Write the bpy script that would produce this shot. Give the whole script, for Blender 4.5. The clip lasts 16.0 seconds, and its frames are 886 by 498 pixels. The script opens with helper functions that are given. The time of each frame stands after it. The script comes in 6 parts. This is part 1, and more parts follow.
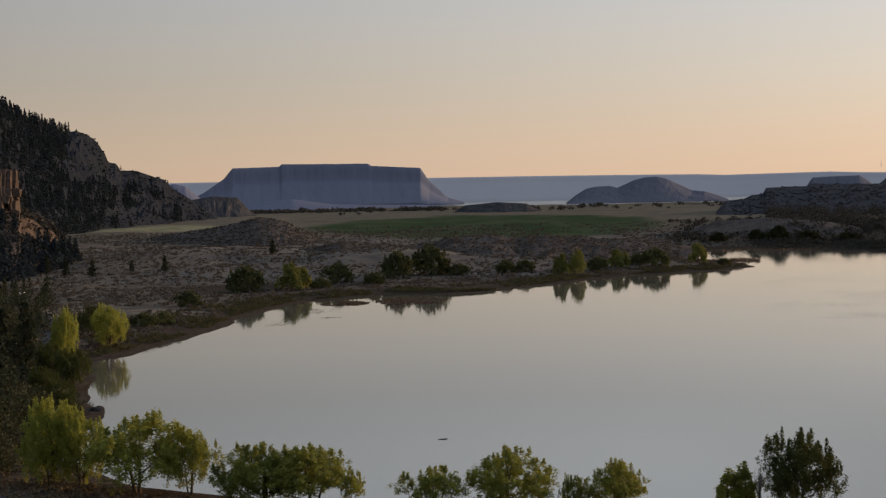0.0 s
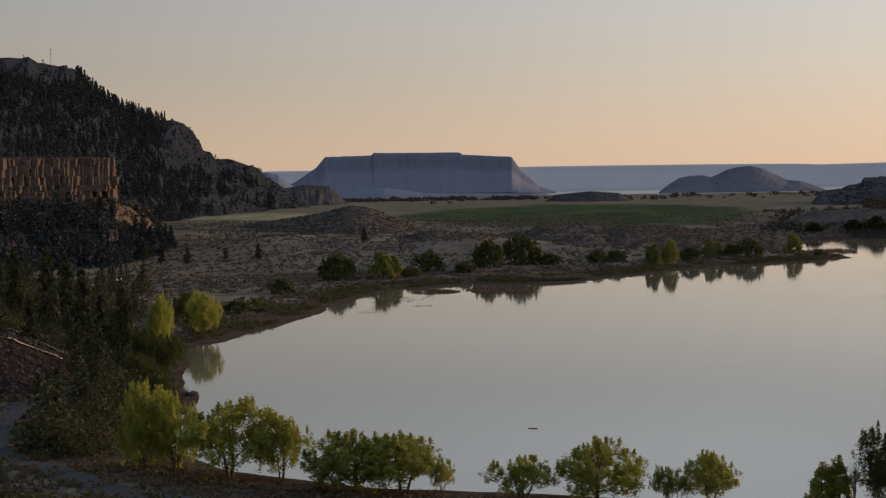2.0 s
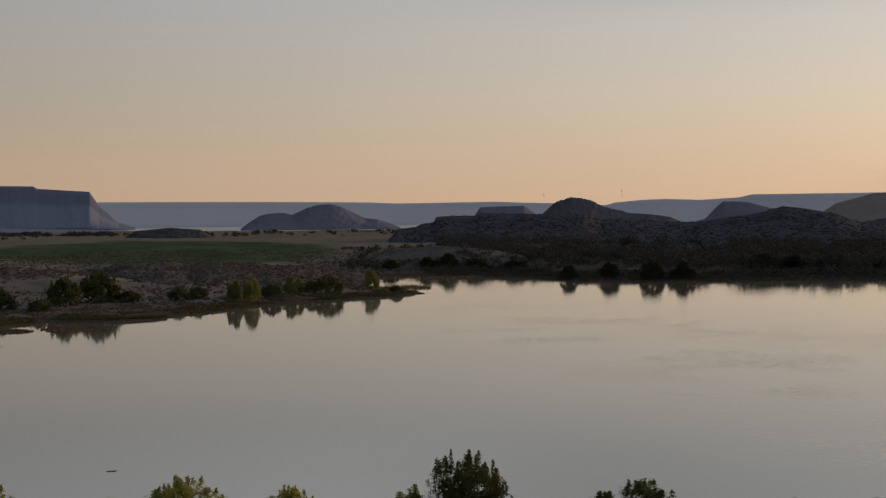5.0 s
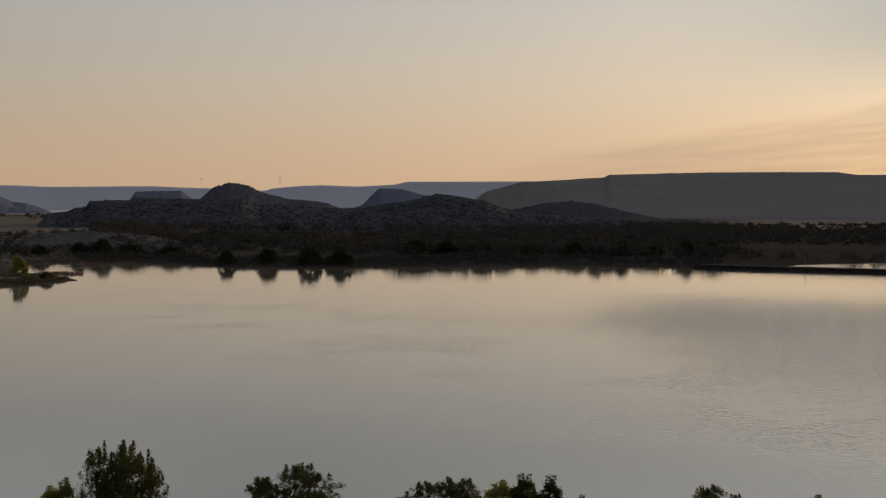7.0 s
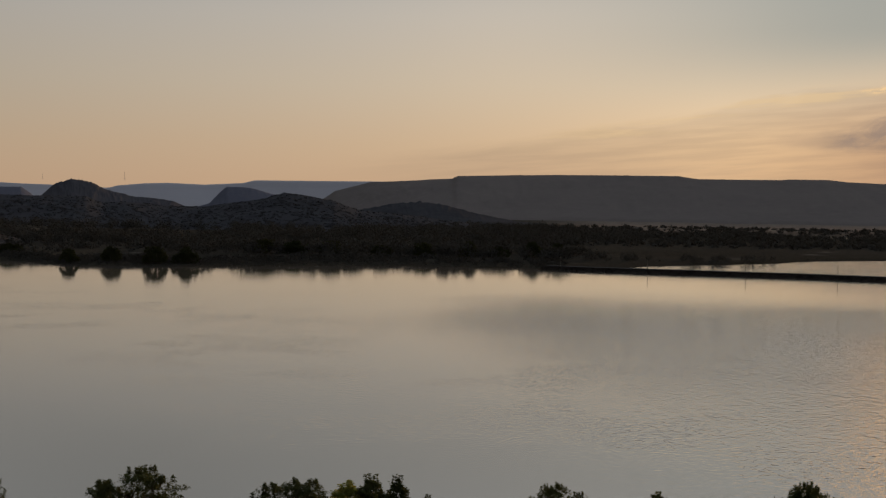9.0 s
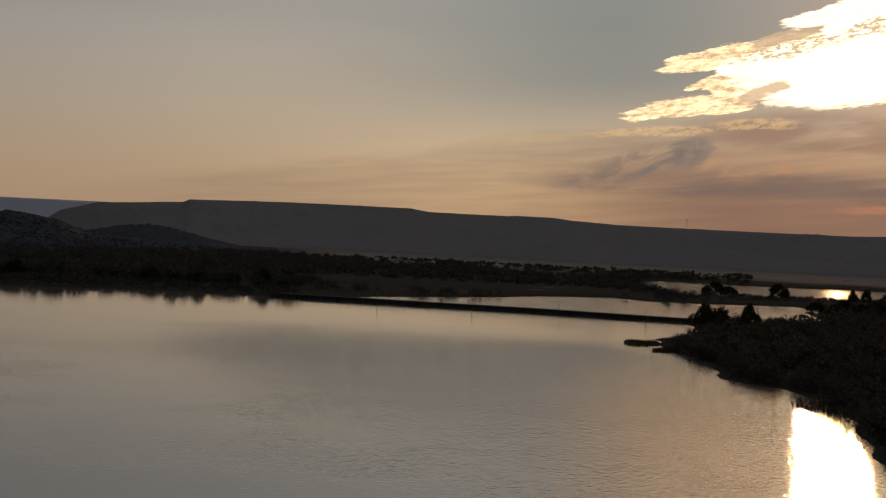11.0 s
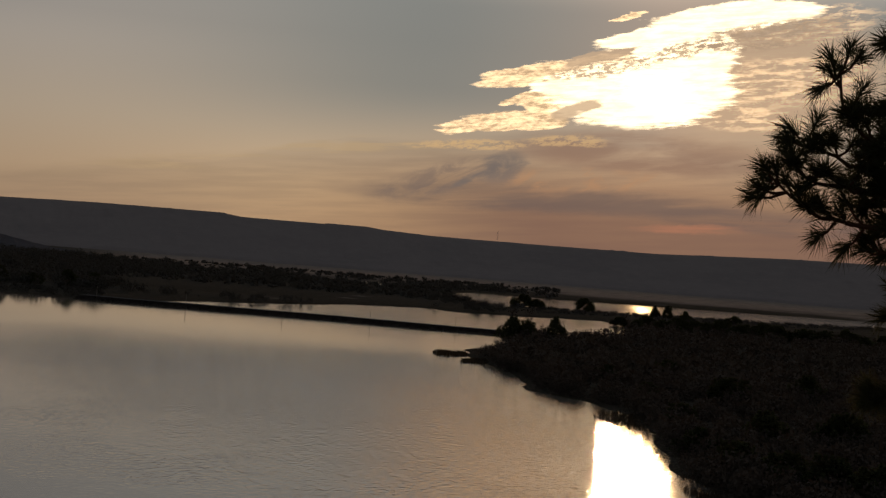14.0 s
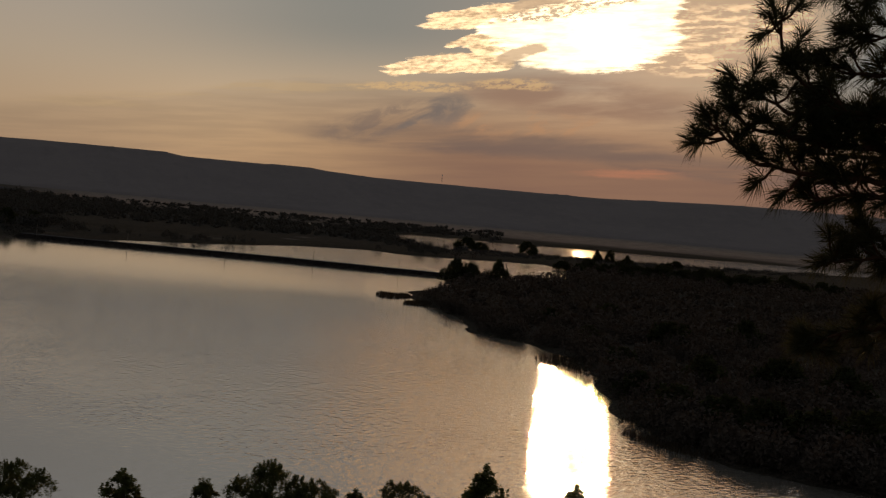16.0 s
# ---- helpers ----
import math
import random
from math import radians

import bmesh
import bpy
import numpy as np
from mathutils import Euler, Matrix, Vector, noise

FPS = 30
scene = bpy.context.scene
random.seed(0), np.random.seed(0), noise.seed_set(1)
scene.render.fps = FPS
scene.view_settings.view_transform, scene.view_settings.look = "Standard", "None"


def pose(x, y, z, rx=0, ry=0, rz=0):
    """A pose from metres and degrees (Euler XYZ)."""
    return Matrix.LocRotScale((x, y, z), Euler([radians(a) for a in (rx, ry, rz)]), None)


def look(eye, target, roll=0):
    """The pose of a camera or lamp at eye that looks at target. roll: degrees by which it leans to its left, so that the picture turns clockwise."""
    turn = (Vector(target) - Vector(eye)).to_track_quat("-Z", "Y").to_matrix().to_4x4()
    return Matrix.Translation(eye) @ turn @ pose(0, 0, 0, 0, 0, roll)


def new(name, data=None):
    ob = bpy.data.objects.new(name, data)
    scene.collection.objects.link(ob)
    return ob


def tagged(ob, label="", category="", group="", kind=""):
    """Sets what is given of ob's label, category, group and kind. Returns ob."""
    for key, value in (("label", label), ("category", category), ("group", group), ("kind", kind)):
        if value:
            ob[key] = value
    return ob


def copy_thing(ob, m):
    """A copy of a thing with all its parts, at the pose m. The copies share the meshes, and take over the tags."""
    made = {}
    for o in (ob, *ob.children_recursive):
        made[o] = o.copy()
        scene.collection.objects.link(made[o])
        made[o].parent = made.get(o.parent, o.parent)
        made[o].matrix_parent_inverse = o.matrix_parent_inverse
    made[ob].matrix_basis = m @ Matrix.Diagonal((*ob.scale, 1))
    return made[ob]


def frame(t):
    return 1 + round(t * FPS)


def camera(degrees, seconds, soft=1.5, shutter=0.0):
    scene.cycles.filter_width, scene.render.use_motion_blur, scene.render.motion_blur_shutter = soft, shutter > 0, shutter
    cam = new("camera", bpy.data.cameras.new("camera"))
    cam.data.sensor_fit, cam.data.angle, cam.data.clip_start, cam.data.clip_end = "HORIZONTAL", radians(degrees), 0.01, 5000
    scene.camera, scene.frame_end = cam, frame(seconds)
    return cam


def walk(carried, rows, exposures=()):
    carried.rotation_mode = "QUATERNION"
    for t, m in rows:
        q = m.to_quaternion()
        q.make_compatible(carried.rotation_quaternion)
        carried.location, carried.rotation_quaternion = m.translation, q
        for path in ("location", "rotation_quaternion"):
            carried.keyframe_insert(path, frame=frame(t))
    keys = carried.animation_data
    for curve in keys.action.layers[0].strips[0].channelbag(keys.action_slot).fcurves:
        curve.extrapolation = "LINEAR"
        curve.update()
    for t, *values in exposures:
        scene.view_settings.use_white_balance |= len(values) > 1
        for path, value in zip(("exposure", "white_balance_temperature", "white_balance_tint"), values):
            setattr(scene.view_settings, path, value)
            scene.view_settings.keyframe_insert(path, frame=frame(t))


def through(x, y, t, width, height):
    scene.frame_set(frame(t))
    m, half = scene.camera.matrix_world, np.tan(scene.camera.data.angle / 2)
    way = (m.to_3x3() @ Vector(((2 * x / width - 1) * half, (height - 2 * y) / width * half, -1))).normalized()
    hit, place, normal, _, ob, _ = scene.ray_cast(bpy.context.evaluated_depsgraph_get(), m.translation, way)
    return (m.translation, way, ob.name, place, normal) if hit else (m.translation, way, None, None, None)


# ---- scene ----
# ---- camera ----
EYE = Vector((0.0, 0.0, 40.0))
cam = camera(34.66, 16.0, soft=1.3)


def aim(yaw, pitch, roll):
    """A pose of the lookout's camera: degrees to the left of +y, up, and lean."""
    a, b = radians(yaw), radians(pitch)
    return look(EYE, EYE + Vector((-math.sin(a) * math.cos(b), math.cos(a) * math.cos(b), math.sin(b))), roll)


ROWS = [
    (0, 0.00, -2.36, -1.30), (0.5, 0.18, -2.29, -1.29), (1, 0.63, -2.39, -1.29), (1.5, 1.54, -2.58, -1.29),
    (2, 3.68, -2.73, -1.15), (2.5, 4.70, -2.60, -0.95), (3, 4.62, -2.28, -0.85), (3.5, 1.35, -2.23, -0.75),
    (4, -3.03, -2.05, -0.52), (4.5, -7.91, -2.01, -0.57), (5, -13.11, -1.49, -0.57), (5.2, -15.01, -1.23, -0.69),
    (6.25, -23.60, -1.75, -0.30), (7.3, -27.42, -2.05, 0.21), (7.5, -27.55, -1.91, 0.44), (8, -27.89, -1.90, 0.43),
    (8.5, -29.72, -2.04, 0.41), (9, -32.96, -2.10, 0.63), (9.5, -36.40, -2.10, 0.76), (9.7, -37.90, -2.00, 1.10),
    (11.8, -46.33, 0.20, 2.77), (12, -47.20, 0.34, 2.72), (12.5, -49.43, 0.33, 3.73), (13, -50.26, 0.13, 4.32),
    (13.5, -50.86, 0.00, 4.20), (14, -51.24, 0.16, 4.43), (14.5, -52.51, 0.22, 4.99), (15, -53.38, -1.13, 5.03),
    (15.5, -53.80, -2.17, 5.08), (16, -53.69, -1.97, 5.09),
]
EXPOSURES = [(0.0, 0.35, 6350, 10), (3.0, 0.35, 6350, 10), (4.0, 0.4, 6350, 10), (4.5, 0.08, 6550, 10), (5.2, -0.05, 6600, 10), (7.5, -0.25, 6800, 10), (8.5, -0.40, 6850, 10), (9.7, -0.34, 6800, 10),
             (11.8, -1.13, 6950, 12), (12.5, -1.12, 6950, 12), (14.5, -1.06, 7000, 13), (16.0, -1.03, 7100, 13)]
# the hand drifts a few centimetres to the right towards the end
SWAY = [(0, 0.0), (12, 0.0), (12.5, 0.003), (13, 0.010), (13.5, 0.016), (14, 0.021), (14.5, 0.034), (15, 0.033), (15.5, 0.031), (16, 0.040)]


def sway(t):
    k = float(np.interp(t, [a for a, _ in SWAY], [b for _, b in SWAY]))
    return Matrix.Translation((k * math.cos(radians(60)), -k * math.sin(radians(60)), 0.0))


walk(cam, [(t, sway(t) @ aim(y, p, r)) for t, y, p, r in ROWS], EXPOSURES)

SUN_AZ, SUN_EL = 59.4, 6.9


# ---- node helpers ----
class Net:
    """Short ways to add shader nodes to one tree."""

    def __init__(self, tree):
        self.t = tree
        tree.nodes.clear()

    def n(self, kind, operation="", data_type="", blend_type="", interpolation_type="", use_clamp=False):
        node = self.t.nodes.new(kind)
        if operation:
            node.operation = operation
        if data_type:
            node.data_type = data_type
        if blend_type:
            node.blend_type = blend_type
        if interpolation_type:
            node.interpolation_type = interpolation_type
        if use_clamp:
            node.use_clamp = True
        return node

    def link(self, a, b):
        if hasattr(a, "is_output"):
            self.t.links.new(a, b)
        else:
            b.default_value = a

    def m(self, op, a, b=0.0, c=0.0, clamp=False):
        node = self.n("ShaderNodeMath", operation=op, use_clamp=clamp)
        for i, v in enumerate((a, b, c)):
            self.link(v, node.inputs[i])
        return node.outputs[0]

    def vec(self, x, y, z=0.0):
        node = self.n("ShaderNodeCombineXYZ")
        for i, v in enumerate((x, y, z)):
            self.link(v, node.inputs[i])
        return node.outputs[0]

    def noise(self, vector, scale, detail=4.0, rough=0.55, distort=0.0, color=False):
        node = self.n("ShaderNodeTexNoise")
        self.link(vector, node.inputs["Vector"])
        node.inputs["Scale"].default_value, node.inputs["Detail"].default_value = scale, detail
        node.inputs["Roughness"].default_value, node.inputs["Distortion"].default_value = rough, distort
        return node.outputs["Color" if color else "Fac"]

    def ramp(self, fac, stops):
        node = self.n("ShaderNodeValToRGB")
        el = node.color_ramp.elements
        while len(el) < len(stops):
            el.new(0.5)
        for e, (p, c) in zip(el, stops):
            e.position = p
            e.color = (*c, 1) if len(c) == 3 else c
        self.link(fac, node.inputs[0])
        return node.outputs[0]

    def mix(self, fac, a, b, blend="MIX"):
        node = self.n("ShaderNodeMix", data_type="RGBA", blend_type=blend)
        self.link(fac, node.inputs[0])
        for v, i in ((a, 6), (b, 7)):
            self.link(v if hasattr(v, "is_output") else (*v, 1), node.inputs[i])
        return node.outputs[2]

    def step(self, x, lo, hi, smooth=True):
        node = self.n("ShaderNodeMapRange", interpolation_type="SMOOTHSTEP" if smooth else "LINEAR")
        self.link(x, node.inputs[0])
        node.inputs[1].default_value, node.inputs[2].default_value = lo, hi
        return node.outputs[0]


# ---- sky ----
world = bpy.data.worlds.new("evening_sky")
world.use_nodes = True
scene.world = world
W = Net(world.node_tree)
ray = W.n("ShaderNodeTexCoord").outputs["Generated"]
sx = W.n("ShaderNodeSeparateXYZ")
W.link(ray, sx.inputs[0])
az = W.m("MULTIPLY", W.m("ARCTAN2", sx.outputs[0], sx.outputs[1]), 57.29578)
el = W.m("MULTIPLY", W.m("ARCSINE", sx.outputs[2]), 57.29578)
nishita = W.n("ShaderNodeTexSky")
nishita.sky_type, nishita.sun_disc = "NISHITA", False
nishita.sun_elevation, nishita.sun_rotation = radians(SUN_EL), radians(SUN_AZ)
nishita.dust_density, nishita.altitude = 3.0, 500.0
# evening haze: warm at the horizon, pale and then blue-grey higher up
haze = W.ramp(W.m("DIVIDE", el, 60.0), [(0.0, (0.65, 0.45, 0.31)), (0.035, (0.62, 0.472, 0.35)), (0.075, (0.588, 0.508, 0.425)), (0.14, (0.520, 0.512, 0.508)), (0.19, (0.70, 0.725, 0.742)), (0.35, (0.77, 0.88, 0.96)), (0.6, (0.53, 0.62, 0.74)), (1.0, (0.33, 0.41, 0.55))])
toward = W.m("COSINE", W.m("MULTIPLY", W.m("SUBTRACT", az, SUN_AZ), 0.0174533))
glow = W.m("MULTIPLY_ADD", W.m("MULTIPLY_ADD", toward, 0.5, 0.5), 0.68, 0.31)
side = W.m("MULTIPLY_ADD", W.step(az, -22.0, 44.0, False), 0.44, -0.30)
side = W.m("MULTIPLY", side, W.m("MULTIPLY", W.step(az, 78.0, 54.0), W.m("MULTIPLY", W.step(el, 16.0, 11.0), W.m("MULTIPLY_ADD", W.step(el, 0.0, 5.0), 0.75, 0.25))))
glow = W.m("MULTIPLY", glow, W.m("ADD", side, 1.0))
# sky out of view lifted towards the sun to brighten the water
aloft = W.m("MULTIPLY", W.m("MULTIPLY", W.step(az, 18.0, 42.0), W.step(az, 120.0, 85.0)), W.step(el, 9.5, 14.0))
glow = W.m("MULTIPLY", glow, W.m("MULTIPLY_ADD", aloft, 0.35, 1.0))
# another unseen stretch of sky lowered to darken its reflection
dim = W.m("MULTIPLY", W.m("MULTIPLY", W.step(az, 6.0, 22.0), W.step(az, 60.0, 34.0)), W.m("MULTIPLY", W.step(el, 7.0, 11.0), W.step(el, 45.0, 25.0)))
glow = W.m("MULTIPLY", glow, W.m("MULTIPLY_ADD", dim, -0.30, 1.0))
sky = W.mix(1.0, haze, W.vec(glow, glow, glow), "MULTIPLY")
sky_add = W.n("ShaderNodeMix", data_type="RGBA", blend_type="ADD")
W.link(0.012, sky_add.inputs[0])
W.link(sky, sky_add.inputs[6])
W.link(nishita.outputs[0], sky_add.inputs[7])
sky = sky_add.outputs[2]

# cloud coordinates in degrees, torn by streaky noise
streak = W.vec(W.m("MULTIPLY", az, 0.55), W.m("MULTIPLY", W.m("SUBTRACT", el, W.m("MULTIPLY", az, 0.10)), 1.9))
warp = W.noise(streak, 1.1, 7, 0.62, color=True)
wsep = W.n("ShaderNodeSeparateXYZ")
W.link(warp, wsep.inputs[0])
cu = W.m("ADD", az, W.m("MULTIPLY", W.m("SUBTRACT", wsep.outputs[0], 0.5), 1.5))
cv = W.m("ADD", el, W.m("MULTIPLY", W.m("SUBTRACT", wsep.outputs[1], 0.5), 0.42))


def blob(u0, v0, a, b, turn=0.0, u=None, v=None):
    """1 in the middle of a tilted ellipse of sky, 0 on its rim and below 0 outside."""
    c, s = math.cos(radians(turn)), math.sin(radians(turn))
    du, dv = W.m("SUBTRACT", u or cu, u0), W.m("SUBTRACT", v or cv, v0)
    p = W.m("MULTIPLY_ADD", du, c / a, W.m("MULTIPLY", dv, s / a))
    q = W.m("MULTIPLY_ADD", dv, c / b, W.m("MULTIPLY", du, -s / b))
    return W.m("SUBTRACT", 1.0, W.m("MULTIPLY_ADD", p, p, W.m("MULTIPLY", q, q)))


def union(*blobs):
    out = blobs[0]
    for b in blobs[1:]:
        out = W.m("MAXIMUM", out, b)
    return out


def over(mask, amount, colour):
    """Lays a cloud of one colour over the sky so far."""
    return W.mix(W.m("MULTIPLY", mask, amount), sky, colour)


sun_off = W.m("SQRT", W.m("ADD", W.m("POWER", W.m("SUBTRACT", az, SUN_AZ), 2.0), W.m("POWER", W.m("MULTIPLY", W.m("SUBTRACT", el, SUN_EL), 1.25), 2.0)))
tilted = W.m("SUBTRACT", el, W.m("MULTIPLY", az, 0.10))
thread = W.noise(W.vec(W.m("MULTIPLY", az, 0.22), W.m("MULTIPLY", W.m("SUBTRACT", el, W.m("MULTIPLY", az, 0.075)), 3.2)), 1.0, 5, 0.55)
billow = W.noise(W.vec(W.m("MULTIPLY", az, 0.16), W.m("MULTIPLY", tilted, 1.0)), 1.0, 6, 0.6, 0.6)
# the long veil of tan cloud that climbs towards the sun, with its ragged upper rim
rim = W.m("SUBTRACT", W.m("ADD", el, W.m("MULTIPLY", W.m("SUBTRACT", billow, 0.5), 1.6)), W.m("MULTIPLY_ADD", W.m("SUBTRACT", az, 29.0), 0.145, 1.45))
veil = W.m("MULTIPLY", W.m("MULTIPLY", W.step(az, 26.0, 36.0), W.step(rim, 0.25, -0.55)), W.m("MULTIPLY_ADD", W.step(thread, 0.35, 0.65), 0.4, 0.6))
sky = over(W.m("MULTIPLY", veil, W.m("MULTIPLY_ADD", W.step(az, 46.0, 54.0), 0.25, 0.75)), 0.55, (0.44, 0.325, 0.24))
high = W.m("MULTIPLY", W.m("MULTIPLY", W.step(az, 33.0, 52.0), W.step(az, 90.0, 70.0)), W.m("MULTIPLY", W.step(el, 2.2, 6.8), W.step(el, 12.8, 9.8)))
sky = over(high, 0.8, (0.265, 0.352, 0.382))
ruddy = W.m("MULTIPLY", W.m("MULTIPLY", W.step(az, 43.0, 56.0), W.step(az, 100.0, 78.0)), W.step(el, 5.8, 1.6))
sky = over(ruddy, 0.88, (0.345, 0.200, 0.165))
# thin yellow streaks along the veil's rim
lane = W.step(W.m("ABSOLUTE", W.m("ADD", rim, 0.25)), 0.55, 0.05)
lane = W.m("MULTIPLY", W.m("MULTIPLY", lane, W.m("MULTIPLY", W.step(az, 33.0, 43.0), W.step(az, 55.0, 50.0))), W.step(thread, 0.42, 0.62))
sky = over(lane, 0.55, (1.0, 0.73, 0.42))
# halo
rise_k = W.m("MULTIPLY_ADD", W.step(el, SUN_EL, SUN_EL + 4.0), -0.75, 1.25)
halo_off = W.m("SQRT", W.m("ADD", W.m("POWER", W.m("SUBTRACT", az, SUN_AZ + 0.6), 2.0), W.m("POWER", W.m("MULTIPLY", W.m("SUBTRACT", el, SUN_EL), rise_k), 2.0)))
halo = W.m("EXPONENT", W.m("MULTIPLY", halo_off, -0.30))
halo_c = W.mix(1.0, (1.5, 0.74, 0.35), W.vec(halo, halo, halo), "MULTIPLY")
add = W.n("ShaderNodeMix", data_type="RGBA", blend_type="ADD")
W.link(0.40, add.inputs[0]); W.link(sky, add.inputs[6]); W.link(halo_c, add.inputs[7])
sky = add.outputs[2]
# grey-mauve banks under the sun, a darker puff, the red streak
curl = W.noise(W.vec(W.m("MULTIPLY", az, 0.5), W.m("MULTIPLY", W.m("SUBTRACT", el, W.m("MULTIPLY", az, 0.35)), 1.4)), 1.0, 6, 0.62, 0.8)
bank = W.m("MULTIPLY", W.step(union(blob(55.0, 2.45, 8.0, 0.55, 1), blob(63.0, 2.2, 6.0, 0.45, -3)), -0.6, 0.8), W.step(billow, 0.30, 0.60))
sky = over(bank, 0.62, (0.27, 0.215, 0.205))
sill = W.m("MULTIPLY", W.step(blob(59.5, 4.55, 6.0, 0.85, 0), -0.4, 0.7), W.step(billow, 0.28, 0.58))
sky = over(sill, 0.72, (0.56, 0.345, 0.25))
warm = W.m("MULTIPLY", W.step(blob(56.5, 3.3, 4.0, 0.5, 3), -0.4, 0.8), W.step(curl, 0.42, 0.62))
sky = over(warm, 0.5, (0.95, 0.52, 0.28))
tails = W.m("MULTIPLY", W.step(blob(51.0, 3.0, 2.6, 0.6, 18), -0.4, 0.6), W.step(curl, 0.40, 0.62))
sky = over(tails, 0.6, (0.37, 0.285, 0.25))
grey = W.m("MULTIPLY", W.step(union(blob(53.35, 3.62, 0.95, 0.62, 26), blob(52.3, 3.25, 1.0, 0.2, 32)), -0.6, 0.75), W.m("MULTIPLY_ADD", W.step(curl, 0.36, 0.58), 0.55, 0.45))
sky = over(grey, 0.72, (0.32, 0.285, 0.275))
red = W.m("MULTIPLY", W.step(blob(61.0, 1.68, 2.4, 0.2, 3), -0.3, 0.9), W.m("MULTIPLY_ADD", W.step(thread, 0.40, 0.6), 0.7, 0.3))
sky = over(red, 0.6, (0.95, 0.40, 0.24))
# the burning cloud in front of the sun: cream tongues, then the white core, dappled with darker scales
speck = W.noise(W.vec(W.m("MULTIPLY", az, 1.5), W.m("MULTIPLY", W.m("SUBTRACT", el, W.m("MULTIPLY", az, 0.14)), 4.2)), 1.6, 6, 0.7)
tear = W.noise(W.vec(W.m("MULTIPLY", az, 0.75), W.m("MULTIPLY", tilted, 4.6)), 1.0, 7, 0.66)
ragged = W.m("MULTIPLY", W.m("SUBTRACT", tear, 0.47), 1.3)
# unseen golden glow higher up, added so the lake reflects gold
gold_fill = W.m("MULTIPLY", W.step(blob(59.5, 15.5, 11.5, 4.2, 4), -0.1, 0.6), W.step(el, 11.2, 13.0))
sky = over(W.m("MULTIPLY", gold_fill, W.step(tear, 0.3, 0.6)), 1.0, (3.3, 1.72, 0.62))
puffs = W.m("MULTIPLY", W.step(union(blob(55.9, 4.86, 1.7, 0.26, 3), blob(52.0, 4.45, 2.6, 0.22, 4)), -0.3, 0.7), W.step(speck, 0.40, 0.56))
sky = over(puffs, 0.7, (1.35, 0.90, 0.45))
glare = W.step(blob(64.0, 7.6, 5.6, 3.0, 6), -0.3, 0.9)
sky = over(glare, 0.6, (1.35, 0.92, 0.56))
scraps = W.m("MULTIPLY", W.step(union(blob(64.2, 7.7, 3.6, 1.1, 8), blob(62.6, 6.2, 2.6, 0.55, 0), blob(64.5, 9.9, 3.4, 0.8, 8)), -0.2, 0.7), W.step(W.m("ADD", W.m("MULTIPLY", tear, 0.6), W.m("MULTIPLY", speck, 0.4)), 0.46, 0.58))
sky = over(scraps, 0.85, (2.5, 1.75, 1.05))
tongue = union(blob(54.3, 7.42, 2.35, 0.44, 13), blob(56.6, 7.85, 2.2, 0.42, 14), blob(52.9, 5.42, 2.3, 0.42, 11), blob(54.4, 5.6, 1.5, 0.42, 4), blob(54.3, 6.62, 1.3, 0.20, 22), blob(54.9, 6.35, 1.1, 0.52, 10), blob(58.0, 9.92, 0.7, 0.16, 18))
tongue = W.step(W.m("ADD", tongue, ragged), 0.0, 0.30)
tongue_heat = W.m("MULTIPLY_ADD", W.step(W.m("ADD", W.m("MULTIPLY", tear, 0.5), W.m("MULTIPLY", speck, 0.5)), 0.40, 0.60), 2.1, 1.2)
sky = W.mix(tongue, sky, W.mix(1.0, (1.0, 0.71, 0.42), W.vec(tongue_heat, tongue_heat, tongue_heat), "MULTIPLY"))
wedge = W.step(blob(57.3, 8.42, 2.1, 0.27, 17), 0.0, 0.35)
sky = over(wedge, 0.85, (1.15, 0.84, 0.56))
core = union(blob(58.7, 6.95, 3.9, 1.45, 5), blob(60.3, 8.35, 2.3, 1.25, 14), blob(59.4, 9.33, 2.9, 0.42, 13), blob(62.2, 10.12, 3.7, 0.55, 8), blob(56.4, 7.3, 2.2, 0.55, 12))
core = W.m("MULTIPLY", W.step(W.m("ADD", core, ragged), -0.02, 0.30), W.step(cv, 5.35, 5.75))
heat = W.m("MULTIPLY_ADD", W.m("EXPONENT", W.m("MULTIPLY", sun_off, -1.8)), 7.0, 4.0)
heat = W.m("MULTIPLY", heat, W.m("MULTIPLY_ADD", W.step(tear, 0.3, 0.7), 0.4, 0.75))
fire_c = W.mix(1.0, (1.0, 0.80, 0.53), W.vec(heat, heat, heat), "MULTIPLY")
sky = W.mix(core, sky, fire_c)
lit = W.m("MAXIMUM", core, tongue)
scales = W.m("MULTIPLY", W.step(union(blob(57.2, 7.86, 2.2, 0.34, 12), blob(60.3, 8.75, 1.5, 0.3, 14)), -0.4, 0.3), W.step(speck, 0.46, 0.54))
sky = over(W.m("MULTIPLY", scales, lit), 0.9, (1.0, 0.74, 0.50))
dapple = W.m("MULTIPLY", W.step(blob(63.4, 9.45, 3.2, 0.55, 11), -0.3, 0.5), W.step(speck, 0.42, 0.54))
sky = over(dapple, 0.85, (0.85, 0.63, 0.44))
hole = W.m("MULTIPLY", W.step(blob(56.15, 6.15, 1.15, 0.30, 22), -0.1, 0.5), W.step(tear, 0.25, 0.5))
sky = over(hole, 0.9, (1.2, 0.88, 0.58))
bg = W.n("ShaderNodeBackground")
W.link(sky, bg.inputs[0])
bg.inputs[1].default_value = 1.0
W.link(bg.outputs[0], W.n("ShaderNodeOutputWorld").inputs[0])

